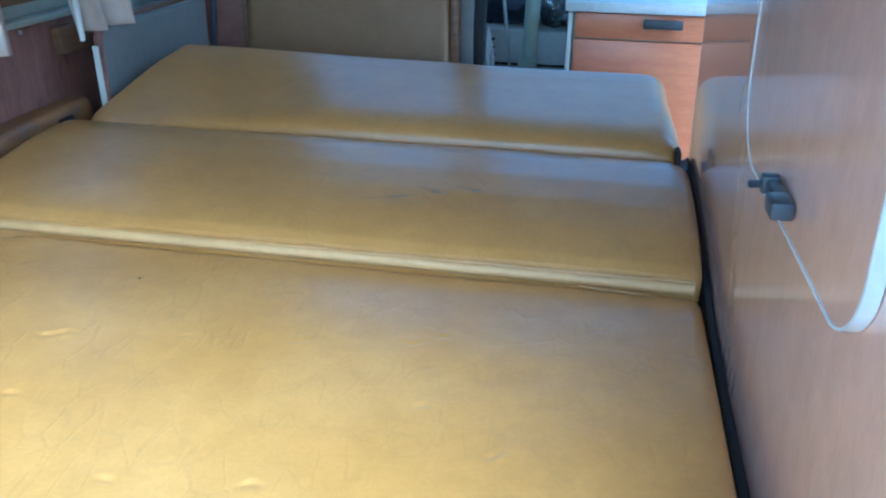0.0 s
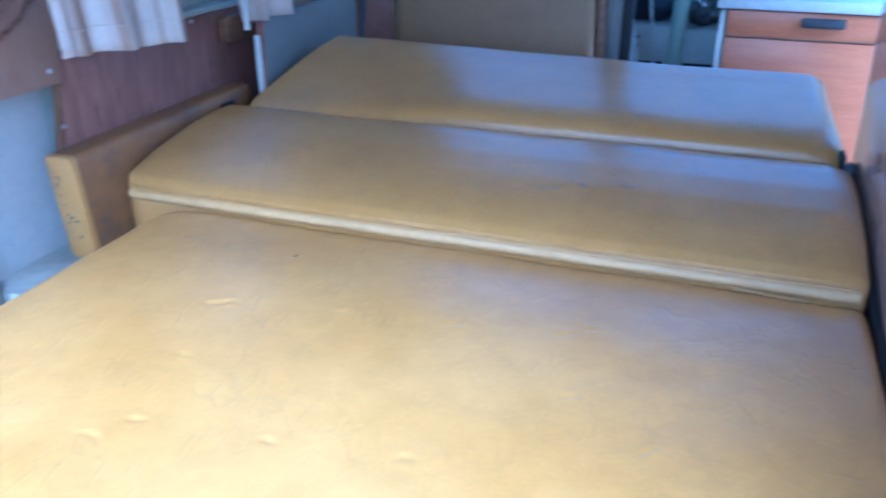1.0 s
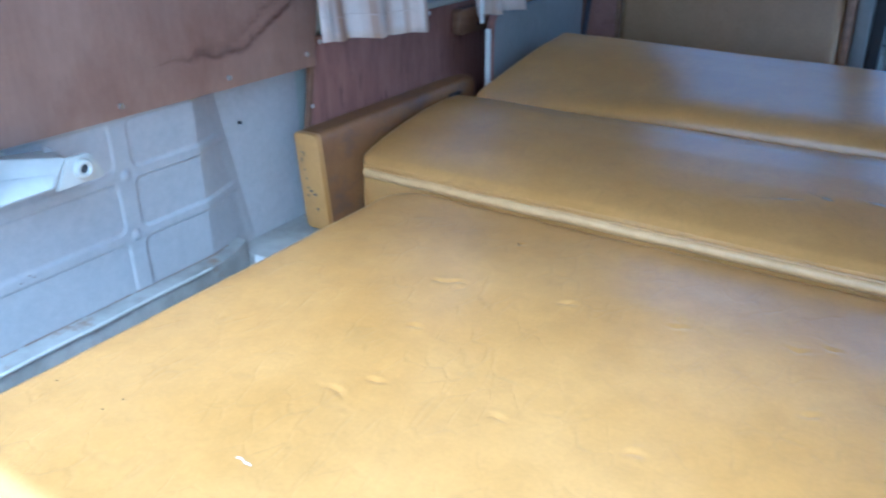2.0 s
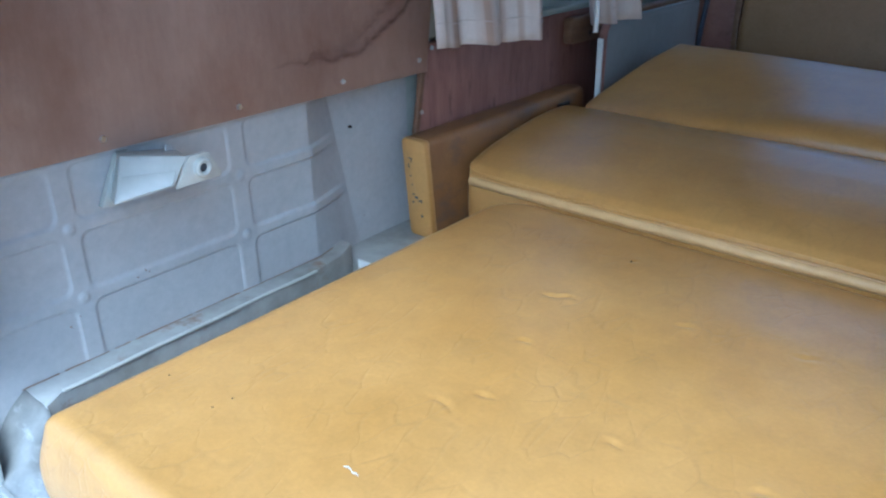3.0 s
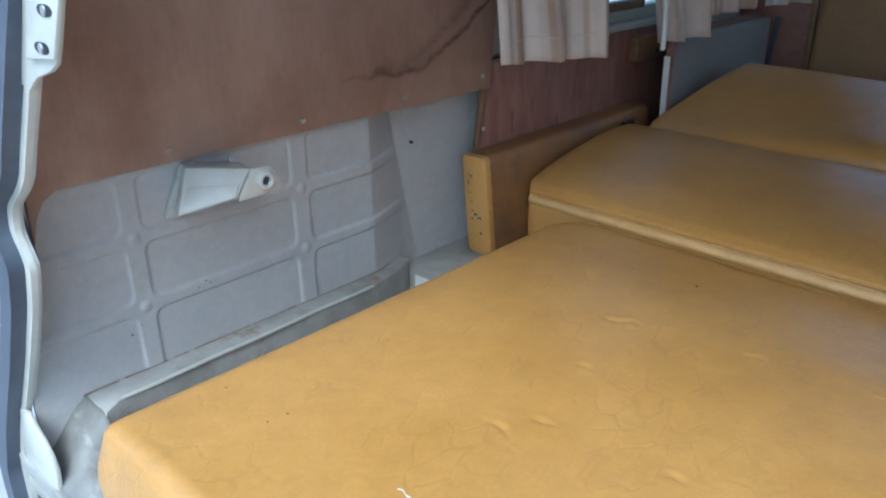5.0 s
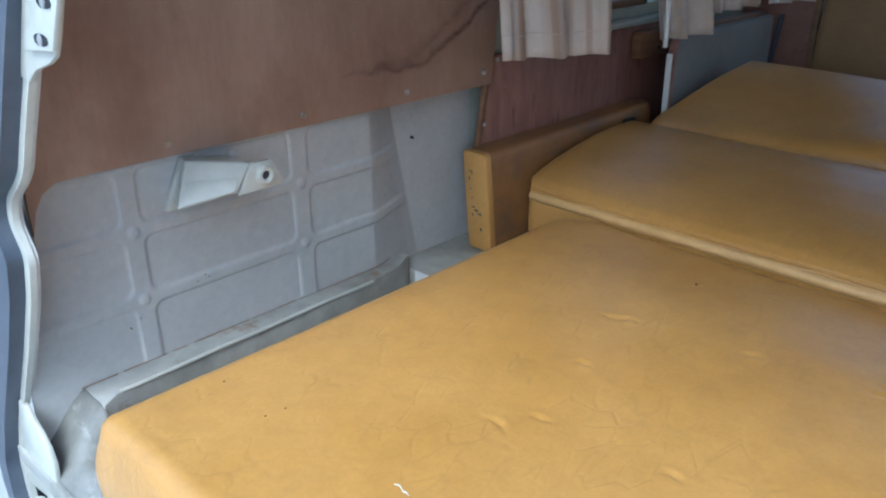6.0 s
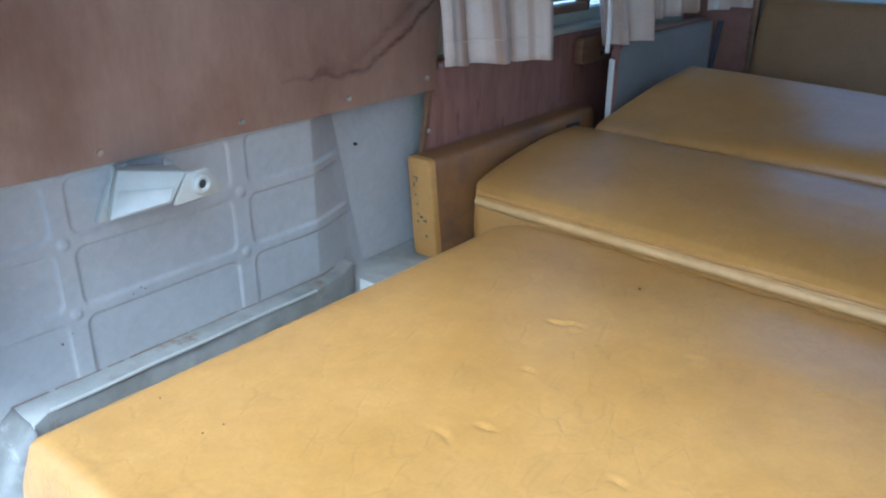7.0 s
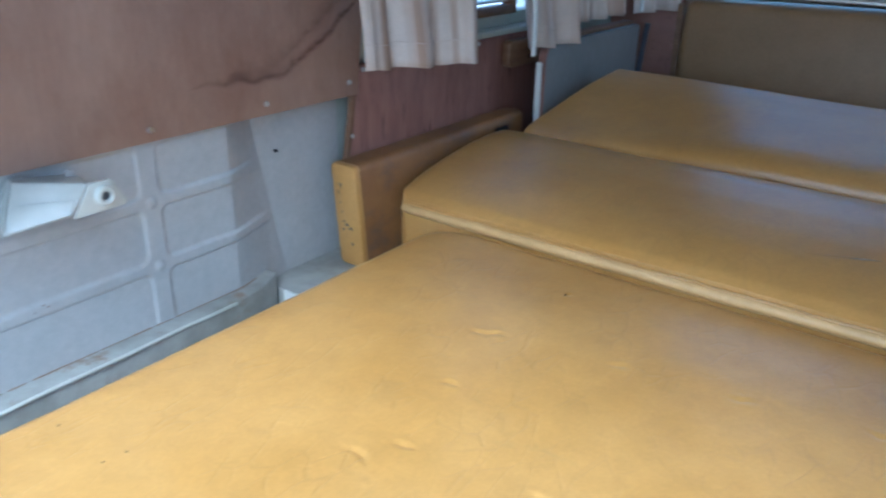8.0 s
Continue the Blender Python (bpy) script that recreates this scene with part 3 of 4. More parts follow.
structure("sill_foot", plate([(-1.219, 0.640), (-1.196, 0.643), (-1.182, 0.630), (-1.166, 0.622), (-1.150, 0.608), (-1.142, 0.590), (-1.146, 0.565), (-1.160, 0.520), (-1.249, 0.500), (-1.254, 0.544), (-1.235, 0.60)], "y", 0.0335, 0.0400, 0.002), BRIGHT_STEEL, "ivory painted foot of the hatch edge with rust specks", "hatch frame")

# ---- side panels ----
def screw(parent, x, y, z):
    """A small domed cross-head screw on a side panel."""
    part("screw", joined(cylinder((x - 0.002, y, z), (x + 0.0026, y, z), 0.0050, 0.0034, 14), box((x + 0.0018, y - 0.0022, z - 0.0005), (x + 0.003, y + 0.0022, z + 0.0005), 0)), CHROME, parent, "bare metal screw head")


ply = thing("plywood_panel", (-1.2, 0.45, 0.895), "brown plywood side panel with old water stains", "wall panel")
outline = [(0.083, 0.835), (0.090, 0.862), (0.100, 0.880), (0.116, 0.8895), (0.14, 0.8905), (0.40, 0.8885), (0.838, 0.8865), (0.842, 0.93), (0.862, 1.08), (0.885, 1.30), (0.89, 1.52), (0.083, 1.52)]
part("board", plate(outline, "x", -1.206, -1.1965, 0.001), PLY, ply)
for y, z in ((0.252, 0.905), (0.449, 0.904), (0.642, 0.904), (0.817, 0.909), (0.11, 1.2), (0.85, 1.2)):
    screw(ply, -1.1965, y, z)


def stain_band(path, wide, x, label, film=STAIN):
    """A thin uneven film on the board along a line."""
    verts, faces, uvs = [], [], []
    n = 120
    f = ramp_of(path)
    for i in range(n + 1):
        y = path[0][0] + (path[-1][0] - path[0][0]) * i / n
        j = 0.003 * noise.noise((y * 34, 1.0, 3.0)) + 0.0022 * noise.noise((y * 90, 5.0, 2.0)) - 0.4 * wide
        w = wide * (0.6 + 0.7 * abs(noise.noise((y * 14, 4.0, 8.0)))) * min(1, 6 * i / n, 6 * (n - i) / n)
        verts += [(x, y, f(y) + j), (x, y - 0.3 * w, f(y) + j + w)]
        uvs += [(y, 0.0), (y, 1.0)]
    for i in range(n):
        a = i * 2
        faces.append((a, a + 2, a + 3, a + 1))
    ob = part("stain", (verts, faces), film, ply, label)
    layer = ob.data.uv_layers.new(name="UVMap")
    for loop in ob.data.loops:
        layer.data[loop.index].uv = uvs[loop.vertex_index]


TIDE = [(0.507, 0.956), (0.547, 0.954), (0.579, 0.946), (0.597, 0.951), (0.623, 0.943), (0.647, 0.946), (0.666, 0.943), (0.686, 0.947), (0.699, 0.957), (0.724, 0.968), (0.741, 0.978), (0.763, 0.986), (0.786, 1.001), (0.826, 1.03), (0.855, 1.06)]
stain_band(TIDE, 0.032, -1.1962, "dark red-brown tide mark")
stain_band([(y - 0.012, z + 0.016 + 0.10 * max(0, y - 0.66)) for y, z in TIDE[2:]], 0.055, -1.1959, "faint spread of the water stain", FAINT)

ply2 = thing("plywood_panel", (-1.2, 1.1, 0.70), "red-brown stained plywood panel below the window", "wall panel")
part("board", plate([(0.815, 0.66), (1.44, 0.66), (1.44, 0.934), (0.852, 0.929), (0.842, 0.90)], "x", -1.222, -1.207, 0.001), PLY_RED, ply2)
for y, z in ((0.862, 0.922), (0.832, 0.816), (1.20, 0.925), (1.0, 0.925)):
    screw(ply2, -1.207, y, z)
part("edge_strip", plate([(0.800, 0.70), (0.812, 0.70), (0.852, 0.93), (0.842, 0.93)], "x", -1.214, -1.2055, 0.001), WOOD_BLOCK, ply2, "dark bare plywood edge")

pillar = structure("pillar", plate([(0.852, 0.936), (0.99, 0.938), (1.02, 1.5), (0.90, 1.5)], "x", -1.24, -1.213, 0.003), SAGE, "sage painted steel window pillar", "pillar")

# window with wooden frame and louvres
win = structure("window_1", joined(box((-1.262, 1.0, 0.940), (-1.232, 1.74, 0.972), 0.003), box((-1.262, 1.0, 1.38), (-1.232, 1.74, 1.42), 0.003), box((-1.262, 0.99, 0.94), (-1.232, 1.03, 1.42), 0.003),
                                   box((-1.262, 1.70, 0.94), (-1.232, 1.74, 1.42), 0.003)), SAGE, "sage metal window surround with a louvred vent", "window", False)
part("inner_frame", joined(box((-1.252, 1.05, 0.968), (-1.226, 1.37, 0.986), 0.004), box((-1.252, 1.352, 0.968), (-1.226, 1.37, 1.36), 0.004), box((-1.252, 1.05, 0.968), (-1.226, 1.068, 1.36), 0.004)), WOOD_BLOCK, win, "brown wooden vent frame")
for z in (1.0, 1.05, 1.10, 1.15, 1.20, 1.25):
    s = part("slat", box((-1.262, 1.07, z), (-1.232, 1.35, z + 0.005), 0.001, 1, Matrix.Translation((-1.247, 0, z)) @ pose(0, 0, 0, 0, -35, 0) @ Matrix.Translation((1.247, 0, -z))), GLASS, win, "tilted glass louvre")
    s.visible_shadow = False
    part("slat_clip", box((-1.25, 1.07, z - 0.008), (-1.238, 1.35, z - 0.003), 0.001, 1), CHROME, win, "thin metal louvre rail")
pane = part("pane", box((-1.27, 1.38, 0.972), (-1.267, 1.70, 1.38), 0), GLASS, win, "clear glass pane", False)
pane.visible_shadow = False
structure("trim", box((-1.232, 0.99, 0.9345), (-1.198, 1.46, 0.9465), 0.003), SAGE, "sage painted window sill strip", "trim")

block = thing("wooden_block", (-1.19, 1.29, 0.868), "varnished wooden block with two screw holes on the side panel", "bracket")
part("body", plate(rounded(1.285, 0.868, 1.43, 0.922, (0.012, 0.004, 0.004, 0.012)), "x", -1.207, -1.186, 0.003), WOOD_BLOCK, block)
for z in (0.884, 0.908):
    part("screw_hole", cylinder((-1.189, 1.362, z), (-1.1855, 1.362, z), 0.0045, segments=12), BLACK, block, "dark countersunk hole")

board = thing("side_board", (-1.12, 1.55, 0.60), "grey painted board with rounded corner and pale edging beside the bed", "board")
part("panel", plate(rounded(1.318, 0.60, 1.772, 0.918, (0, 0, 0.01, 0.035)), "x", -1.135, -1.120, 0.002), GREY_BOARD, board)
part("edging", plate([(1.298, 0.60), (1.304, 0.60), (1.306, 0.70), (1.3035, 0.78), (1.302, 0.886), (1.297, 0.886), (1.2985, 0.80), (1.301, 0.72)], "x", -1.131, -1.119, 0.001), EDGE_WHITE, board, "pale loose plastic edging")
part("bare_edge", plate([(1.311, 0.60), (1.3175, 0.60), (1.3175, 0.884), (1.322, 0.900), (1.330, 0.911), (1.322, 0.911), (1.314, 0.900)], "x", -1.136, -1.119, 0.0008), PLY_RED, board, "bare red-brown board edge")
part("top_rail", box((-1.165, 1.33, 0.905), (-1.137, 1.772, 0.925), 0.003), WOOD_BLOCK, board, "brown wooden rail")

# bracket on the quarter panel
br = thing("steel_bracket", (-1.15, 0.29, 0.83), "cream folded steel bracket with a round eyelet", "bracket")


def hull(points, bevel):
    bm = bmesh.new()
    for p in points:
        bm.verts.new(p)
    bmesh.ops.convex_hull(bm, input=bm.verts)
    bmesh.ops.dissolve_limit(bm, angle_limit=0.12, verts=bm.verts[:], edges=bm.edges[:])
    bmesh.ops.bevel(bm, geom=bm.edges[:], offset=bevel, segments=2, profile=0.5, affect="EDGES")
    return bm


part("body", hull(((-1.178, 0.260, 0.886), (-1.160, 0.233, 0.836), (-1.131, 0.319, 0.881), (-1.1264, 0.2937, 0.8504), (-1.201, 0.268, 0.884), (-1.201, 0.345, 0.872), (-1.201, 0.330, 0.842), (-1.201, 0.250, 0.830)), 0.0015), BRIGHT_STEEL, br)
FACE = [Vector(p) for p in ((-1.178, 0.260, 0.886), (-1.131, 0.319, 0.881), (-1.1264, 0.2937, 0.8504), (-1.160, 0.233, 0.836))]
OUT = (FACE[3] - FACE[0]).cross(FACE[1] - FACE[0]).normalized()


def on_face(u, v, lift):
    return FACE[0].lerp(FACE[1], u).lerp(FACE[3].lerp(FACE[2], u), v) + OUT * lift


part("pressed_face", hull([on_face(u, v, lift) for u, v in ((0.07, 0.44), (0.93, 0.50), (0.97, 0.97), (0.04, 0.97)) for lift in (-0.001, 0.0022)], 0.0010), BRIGHT_STEEL, br, "pressed lower face of the bracket")
part("flap", plate([(0.236, 0.823), (0.256, 0.820), (0.278, 0.860), (0.285, 0.884), (0.267, 0.884)], "x", -1.206, -1.1965, 0.001), BRIGHT_STEEL, br, "flap welded to the panel")
part("ear", plate([(0.297, 0.8455), (0.360, 0.846), (0.362, 0.852), (0.347, 0.878), (0.342, 0.881), (0.318, 0.881)], "x", -1.1315, -1.1262, 0.0012), BRIGHT_STEEL, br)


def ring(centre, r, thick, n=28):
    pts = [(centre[0], centre[1] + r * math.cos(2 * math.pi * i / n), centre[2] + r * math.sin(2 * math.pi * i / n)) for i in range(n + 1)]
    verts, faces = [], []
    k = 10
    for i in range(n):
        a = 2 * math.pi * i / n
        for j in range(k):
            b = 2 * math.pi * j / k
            rr = r + thick * math.cos(b)
            verts.append((centre[0] + thick * math.sin(b), centre[1] + rr * math.cos(a), centre[2] + rr * math.sin(a)))
    for i in range(n):
        for j in range(k):
            faces.append((i * k + j, ((i + 1) % n) * k + j, ((i + 1) % n) * k + (j + 1) % k, i * k + (j + 1) % k))
    return verts, faces


eye = part("eyelet", ring((-1.122, 0.334, 0.864), 0.0088, 0.0032), BRIGHT_STEEL, br, "raised round eyelet")
part("eyelet_hole", cylinder((-1.130, 0.334, 0.864), (-1.1240, 0.334, 0.864), 0.0062, segments=18), DARK_PLASTIC, eye, "dark hole")
part("tab", plate([(0.322, 0.876), (0.338, 0.872), (0.334, 0.880), (0.324, 0.884)], "x", -1.185, -1.182, 0.001), STEEL, br)
part("sleeve", ring((-1.126, 0.334, 0.864), 0.0088, 0.0036), BRIGHT_STEEL, eye, "boss behind the eyelet")

# ---- bed ----
platform = thing("bed_platform", (-0.55, 1.2, 0.0), "wooden base under the folded-out bed cushions", "bed base")
part("board", box((-1.10, 0.86, 0.585), (-0.03, 1.55, 0.60), 0.002), WOOD_BLOCK, platform)
part("front_panel", box((-1.10, 1.50, 0.0), (-0.03, 1.52, 0.585), 0.002), WOOD_BLOCK, platform)
part("back_panel", box((-1.10, 1.0, 0.0), (-0.03, 1.02, 0.585), 0.002), WOOD_BLOCK, platform)

PUCKERS = ((-0.763, 0.592, 0.020, 25), (-0.780, 0.585, 0.012, -15), (-0.740, 0.470, 0.012, 20), (-0.712, 0.358, 0.016, 30), (-0.735, 0.322, 0.022, -5), (-0.613, 0.617, 0.015, 10), (-0.480, 0.635, 0.016, 5),
           (-0.572, 0.370, 0.014, 10), (-0.350, 0.657, 0.018, 10), (-0.318, 0.678, 0.014, -20), (-0.316, 0.538, 0.013, 5), (-0.441, 0.390, 0.014, 10), (-0.234, 0.472, 0.012, 60), (-0.746, 0.747, 0.006, 0))


def rear_shape(x, y, w, rim):
    crown = 0.005 * min(1, rim / 0.20)
    wave = 0.0016 * noise.noise((x * 7, y * 7, 0.5)) + 0.0006 * noise.noise((x * 26, y * 26, 2.5))
    z = 0.561 + w * (0.695 + crown + wave - 0.561)
    if w > 0.99:
        for px, py, s, a in PUCKERS:
            dx, dy = x - px, y - py
            if abs(dx) < 0.06 and abs(dy) < 0.06:
                c, n = math.cos(radians(a)), math.sin(radians(a))
                u, v = (dx * c + dy * n) * 1.35, -dx * n + dy * c
                bow = 0.003 * math.sin(u * 130 + px * 40) + 0.002 * noise.noise((x * 90, y * 90, 4.0))
                z += 0.0006 * math.exp(-(u / s) ** 2 - ((v - 0.0055 - bow) / 0.0048) ** 2) - 0.0022 * math.exp(-(u / (s * 0.8)) ** 2 - ((v + 0.0015 - bow) / 0.0036) ** 2)
                z += 0.0008 * math.exp(-((u - 0.5 * s) / 0.007) ** 2 - ((v + 0.010) / 0.005) ** 2)
    r = 0.022
    if w > 0.5:
        d = max(0.0, r - rim)
        z -= (r - math.sqrt(max(0.0, r * r - d * d))) * (w - 0.5) * 2
    bulge = 0.008 * math.sin(math.pi * w) if rim < 1e-6 else 0
    cx = -bulge if x < -0.9 and rim < 1e-6 else 0
    cy = -bulge if y < 0.1 and rim < 1e-6 else 0
    cx += 0.012 * (y - 0.30) * max(0.0, (x + 0.3) / 0.3)
    return (x + cx, y + cy, z)


rear = thing("rear_cushion", (-0.53, 0.45, 0.561), "worn mustard vinyl bed cushion with puckers and scuffs", "cushion", "bed cushions")
part("cover", soft_box(-1.045, -0.005, 0.050, 0.858, 0.022, 400, 310, 6, rear_shape, (0.02, 0.02, 0.02, 0.075)), VINYL, rear)


def scuff(points, wide, z):
    verts, faces = [], []
    for i, (x, y) in enumerate(points):
        w = wide * (0.4 + 0.6 * math.sin(math.pi * (i + 0.5) / len(points)))
        verts += [(x - w * 0.7, y + w * 0.7, z), (x + w * 0.7, y - w * 0.7, z)]
    for i in range(len(points) - 1):
        faces.append((i * 2, i * 2 + 1, i * 2 + 3, i * 2 + 2))
    return verts, faces


part("scratch", scuff([(-0.742, 0.188), (-0.738, 0.190), (-0.734, 0.189), (-0.730, 0.187), (-0.726, 0.188), (-0.722, 0.187)], 0.0016, 0.7016), SCUFF, rear, "chalky white scratch")
part("loose_thread", tube([(-0.168, 0.846, 0.702), (-0.160, 0.835, 0.703), (-0.13, 0.833, 0.7025), (-0.10, 0.831, 0.7025), (-0.07, 0.829, 0.702)], 0.0007, 6), PIPING, rear, "torn yellow piping end")
for x, y in ((-1.0, 0.178), (-0.913, 0.171), (-0.91, 0.193), (-0.747, 0.742)):
    h = rear_shape(x, y, 1.0, min(x + 1.045, y - 0.05))[2]
    part("spot", cylinder((x, y, h - 0.002), (x, y, h + 0.0003), 0.0012, segments=8), BLACK, rear, "tiny dark spot")

MID_TOP = ramp_of([(0.855, 0.712), (0.862, 0.719), (0.875, 0.729), (0.90, 0.738), (0.94, 0.749), (1.0, 0.760), (1.07, 0.769), (1.14, 0.774), (1.18, 0.773), (1.195, 0.768), (1.206, 0.752)])
FRONT_TOP = ramp_of([(1.207, 0.757), (1.2085, 0.770), (1.213, 0.782), (1.225, 0.791), (1.245, 0.798), (1.27, 0.804), (1.34, 0.817), (1.42, 0.832), (1.49, 0.844), (1.535, 0.850), (1.545, 0.846)])


def mid_shape(x, y, w, rim):
    side = min(0.02 + 1.5 * (x + 1.135), 0.001 - x)
    z = 0.601 + w * (MID_TOP(y) + 0.002 * noise.noise((x * 6, y * 6, 7.5)) - 0.601)
    r = 0.05
    if w > 0.5 and side < r:
        d = r - side
        z -= 0.45 * (r - math.sqrt(max(0.0, r * r - d * d))) * (w - 0.5) * 2
    back = 0.004 * math.sin(math.pi * w) if y < 0.872 and rim < 1e-6 else 0
    return (x, y - back, z)


def front_shape(x, y, w, rim):
    side = min(0.02 + 1.5 * (x + 1.105), -0.006 - x)
    z = 0.601 + w * (FRONT_TOP(y) - 0.013 * smoothstep(-1.1, -0.2, x) * smoothstep(1.24, 1.5, y) - 0.022 * smoothstep(-0.6, -1.1, x) * smoothstep(1.47, 1.24, y) + 0.002 * noise.noise((x * 6, y * 6, 3.5)) - 0.601)
    pull = smoothstep(-0.075, -0.02, x) * smoothstep(1.36, 1.24, y)
    z += w * pull * (0.007 * noise.noise((x * 34, y * 22, 1.5)) - 0.005)
    r = 0.046 if x > -0.5 else 0.034
    if w > 0.4 and side < r:
        d = r - side
        z -= (1.0 if x > -0.5 else 0.6) * (r - math.sqrt(max(0.0, r * r - d * d))) * (w - 0.4) / 0.6
    if x > -0.5:
        x -= 0.012 * smoothstep(1.24, 1.53, y) * smoothstep(-0.35, -0.006, x)
    return (x + (0.045 * smoothstep(1.22, 1.54, y) if x < -1.0 else 0) * smoothstep(-0.9, -1.09, x), y, z)


mid = thing("seat_cushion", (-0.56, 1.03, 0.60), "mustard vinyl seat cushion with stitched pale piping", "cushion", "bed cushions")
part("cover", soft_box(-1.135, -0.001, 0.862, 1.206, 0.012, 90, 50, 8, mid_shape, (0.025, 0.015, 0.012, 0.012)), VINYL_SMOOTH, mid)
part("piping", tube([(-1.118 + 1.106 * i / 60, 0.8580 + 0.0012 * math.sin(i), 0.7125 + 0.0015 * noise.noise((i * 0.2, 0, 0))) for i in range(61)], 0.0020, 8), VINYL, mid, "pale stitched piping")
# The welt's highlight is put in as a paler colour.
part("welt", tube([(-1.118 + 1.106 * i / 60, 0.8600 - 0.002 * min(1, i / 6), 0.7035 + 0.001 * noise.noise((i * 0.2, 2, 0))) for i in range(61)], 0.0088, 10), PIPING, mid, "rolled welt, painted pale for its highlight")


def rub_mark(x0, y0, along, across, turn):
    """A pale rubbed patch lying on the seat cushion."""
    verts, faces, uvs = [], [], []
    c, n = math.cos(radians(turn)), math.sin(radians(turn))
    for i in range(13):
        for k in range(5):
            u, v = i / 12, k / 4
            a, b = (u - 0.5) * along, (v - 0.5) * across * math.sin(math.pi * (0.08 + 0.84 * u))
            x, y = x0 + a * c - b * n, y0 + a * n + b * c
            verts.append((x, y, MID_TOP(y) + 0.0026))
            uvs.append((u, v))
    for i in range(12):
        for k in range(4):
            a = i * 5 + k
            faces.append((a, a + 5, a + 6, a + 1))
    ob = part("rub_mark", (verts, faces), PALE_MARK, mid, "pale rubbed mark")
    layer = ob.data.uv_layers.new(name="UVMap")
    for loop in ob.data.loops:
        layer.data[loop.index].uv = uvs[loop.vertex_index]


rub_mark(-0.398, 0.995, 0.040, 0.018, -20)
rub_mark(-0.338, 1.006, 0.050, 0.016, -15)
rub_mark(-0.46, 0.965, 0.09, 0.010, 15)

front = thing("backrest_cushion", (-0.56, 1.37, 0.60), "mustard vinyl backrest cushion with a sheen, folded flat as a bed", "cushion", "bed cushions")
part("cover", soft_box(-1.105, -0.006, 1.207, 1.545, 0.012, 110, 60, 8, front_shape, (0.012, 0.012, 0.010, 0.012)), VINYL_SMOOTH, front)


def bolster_shape(x, y, w, rim):
    z = 0.6075 + w * (0.783 - 0.6075)
    r = 0.012
    if rim < r and w > 0.5:
        d = r - rim
        z -= (r - math.sqrt(max(0.0, r * r - d * d))) * (w - 0.5) * 2
    return (x - 0.10 * (z - 0.70), y, z)


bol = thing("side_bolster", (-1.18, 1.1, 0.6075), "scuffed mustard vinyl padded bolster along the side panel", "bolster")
part("cover", soft_box(-1.204, -1.150, 0.790, 1.318, 0.012, 14, 60, 6, bolster_shape, (0.008, 0.008, 0.026, 0.026)), VINYL_SHADED, bol)

# The end keeps the plain vinyl; only the cover has shade painted in.
part("end_gusset", plate(rounded(-1.2035, 0.608, -1.1505, 0.7825, 0.009, 4), "y", 0.782, 0.800, 0.005), VINYL, bol, "mustard vinyl end with dark scuffs").data.transform(Matrix(((1, 0, -0.10, 0.07), (0, 1, 0, 0), (0, 0, 1, 0), (0, 0, 0, 1))))
for x, z, w, h in ((-1.190, 0.748, 0.009, 0.0015), (-1.184, 0.742, 0.0015, 0.007), (-1.191, 0.731, 0.002, 0.008), (-1.190, 0.716, 0.004, 0.002), (-1.187, 0.700, 0.003, 0.003), (-1.188, 0.684, 0.006, 0.002), (-1.183, 0.678, 0.008, 0.004), (-1.176, 0.673, 0.005, 0.003), (-1.189, 0.668, 0.003, 0.005), (-1.170, 0.672, 0.0025, 0.006), (-1.172, 0.645, 0.004, 0.006)):
    part("scuff", plate(rounded(x, z, x + w, z + h, min(w, h) * 0.45, 3), "y", 0.7812, 0.7825, 0), DARK_PLASTIC, bol, "dark scuff mark").data.transform(Matrix(((1, 0, -0.10, 0.07), (0, 1, 0, 0), (0, 0, 1, 0), (0, 0, 0, 1))))

fold = thing("folding_hinge", (-0.005, 1.2, 0.735), "dark metal folding hinge between the seat and backrest cushions", "hinge", "cushion hinges")
part("arm", box((-0.012, 1.17, 0.735), (-0.004, 1.26, 0.752), 0.003), BLACK, fold)
part("pivot", cylinder((-0.018, 1.205, 0.757), (0.0, 1.205, 0.757), 0.012, bevel=0.002), DARK_PLASTIC, fold)
part("arm", box((-0.020, 1.19, 0.745), (-0.012, 1.23, 0.785), 0.003), BLACK, fold)
copy_thing(fold, Matrix.Translation((-1.130, 1.185, 0.722)))

# ---- wardrobe beside the bed ----
WARD = Matrix.Translation((0.012, 0, 0.75)) @ pose(0, 0, 0, 0, -1.7, 0) @ Matrix.Translation((0, 0, -0.75))
ward = thing("wardrobe", (0.2, 0.85, 0.0), "tall orange wood laminate wardrobe with a round-cornered door", "wardrobe")
part("side_panel", box((0.0, 0.06, 0.56), (0.018, 1.287, 1.66), 0.001, 1, WARD), LAMINATE, ward)
part("body", box((0.019, 0.07, 0.565), (0.37, 1.280, 1.655), 0.002, 1, WARD), LAMINATE, ward)
part("plinth", box((0.03, 1.005, 0.0), (0.37, 1.275, 0.5645), 0.002), LAMINATE, ward)
part("far_edging", box((0.0, 1.2875, 0.56), (0.018, 1.2905, 1.66), 0.001, 1, WARD), EDGE_WHITE, ward, "pale edging")
door_outline = rounded(0.318, 0.936, 0.762, 1.60, (0.052, 0.085, 0.055, 0.055), 12)
door = part("door", plate(door_outline, "x", -0.0100, -0.0005, 0.0), LAMINATE, ward, "orange laminate door with rounded corners")
door.data.transform(WARD)


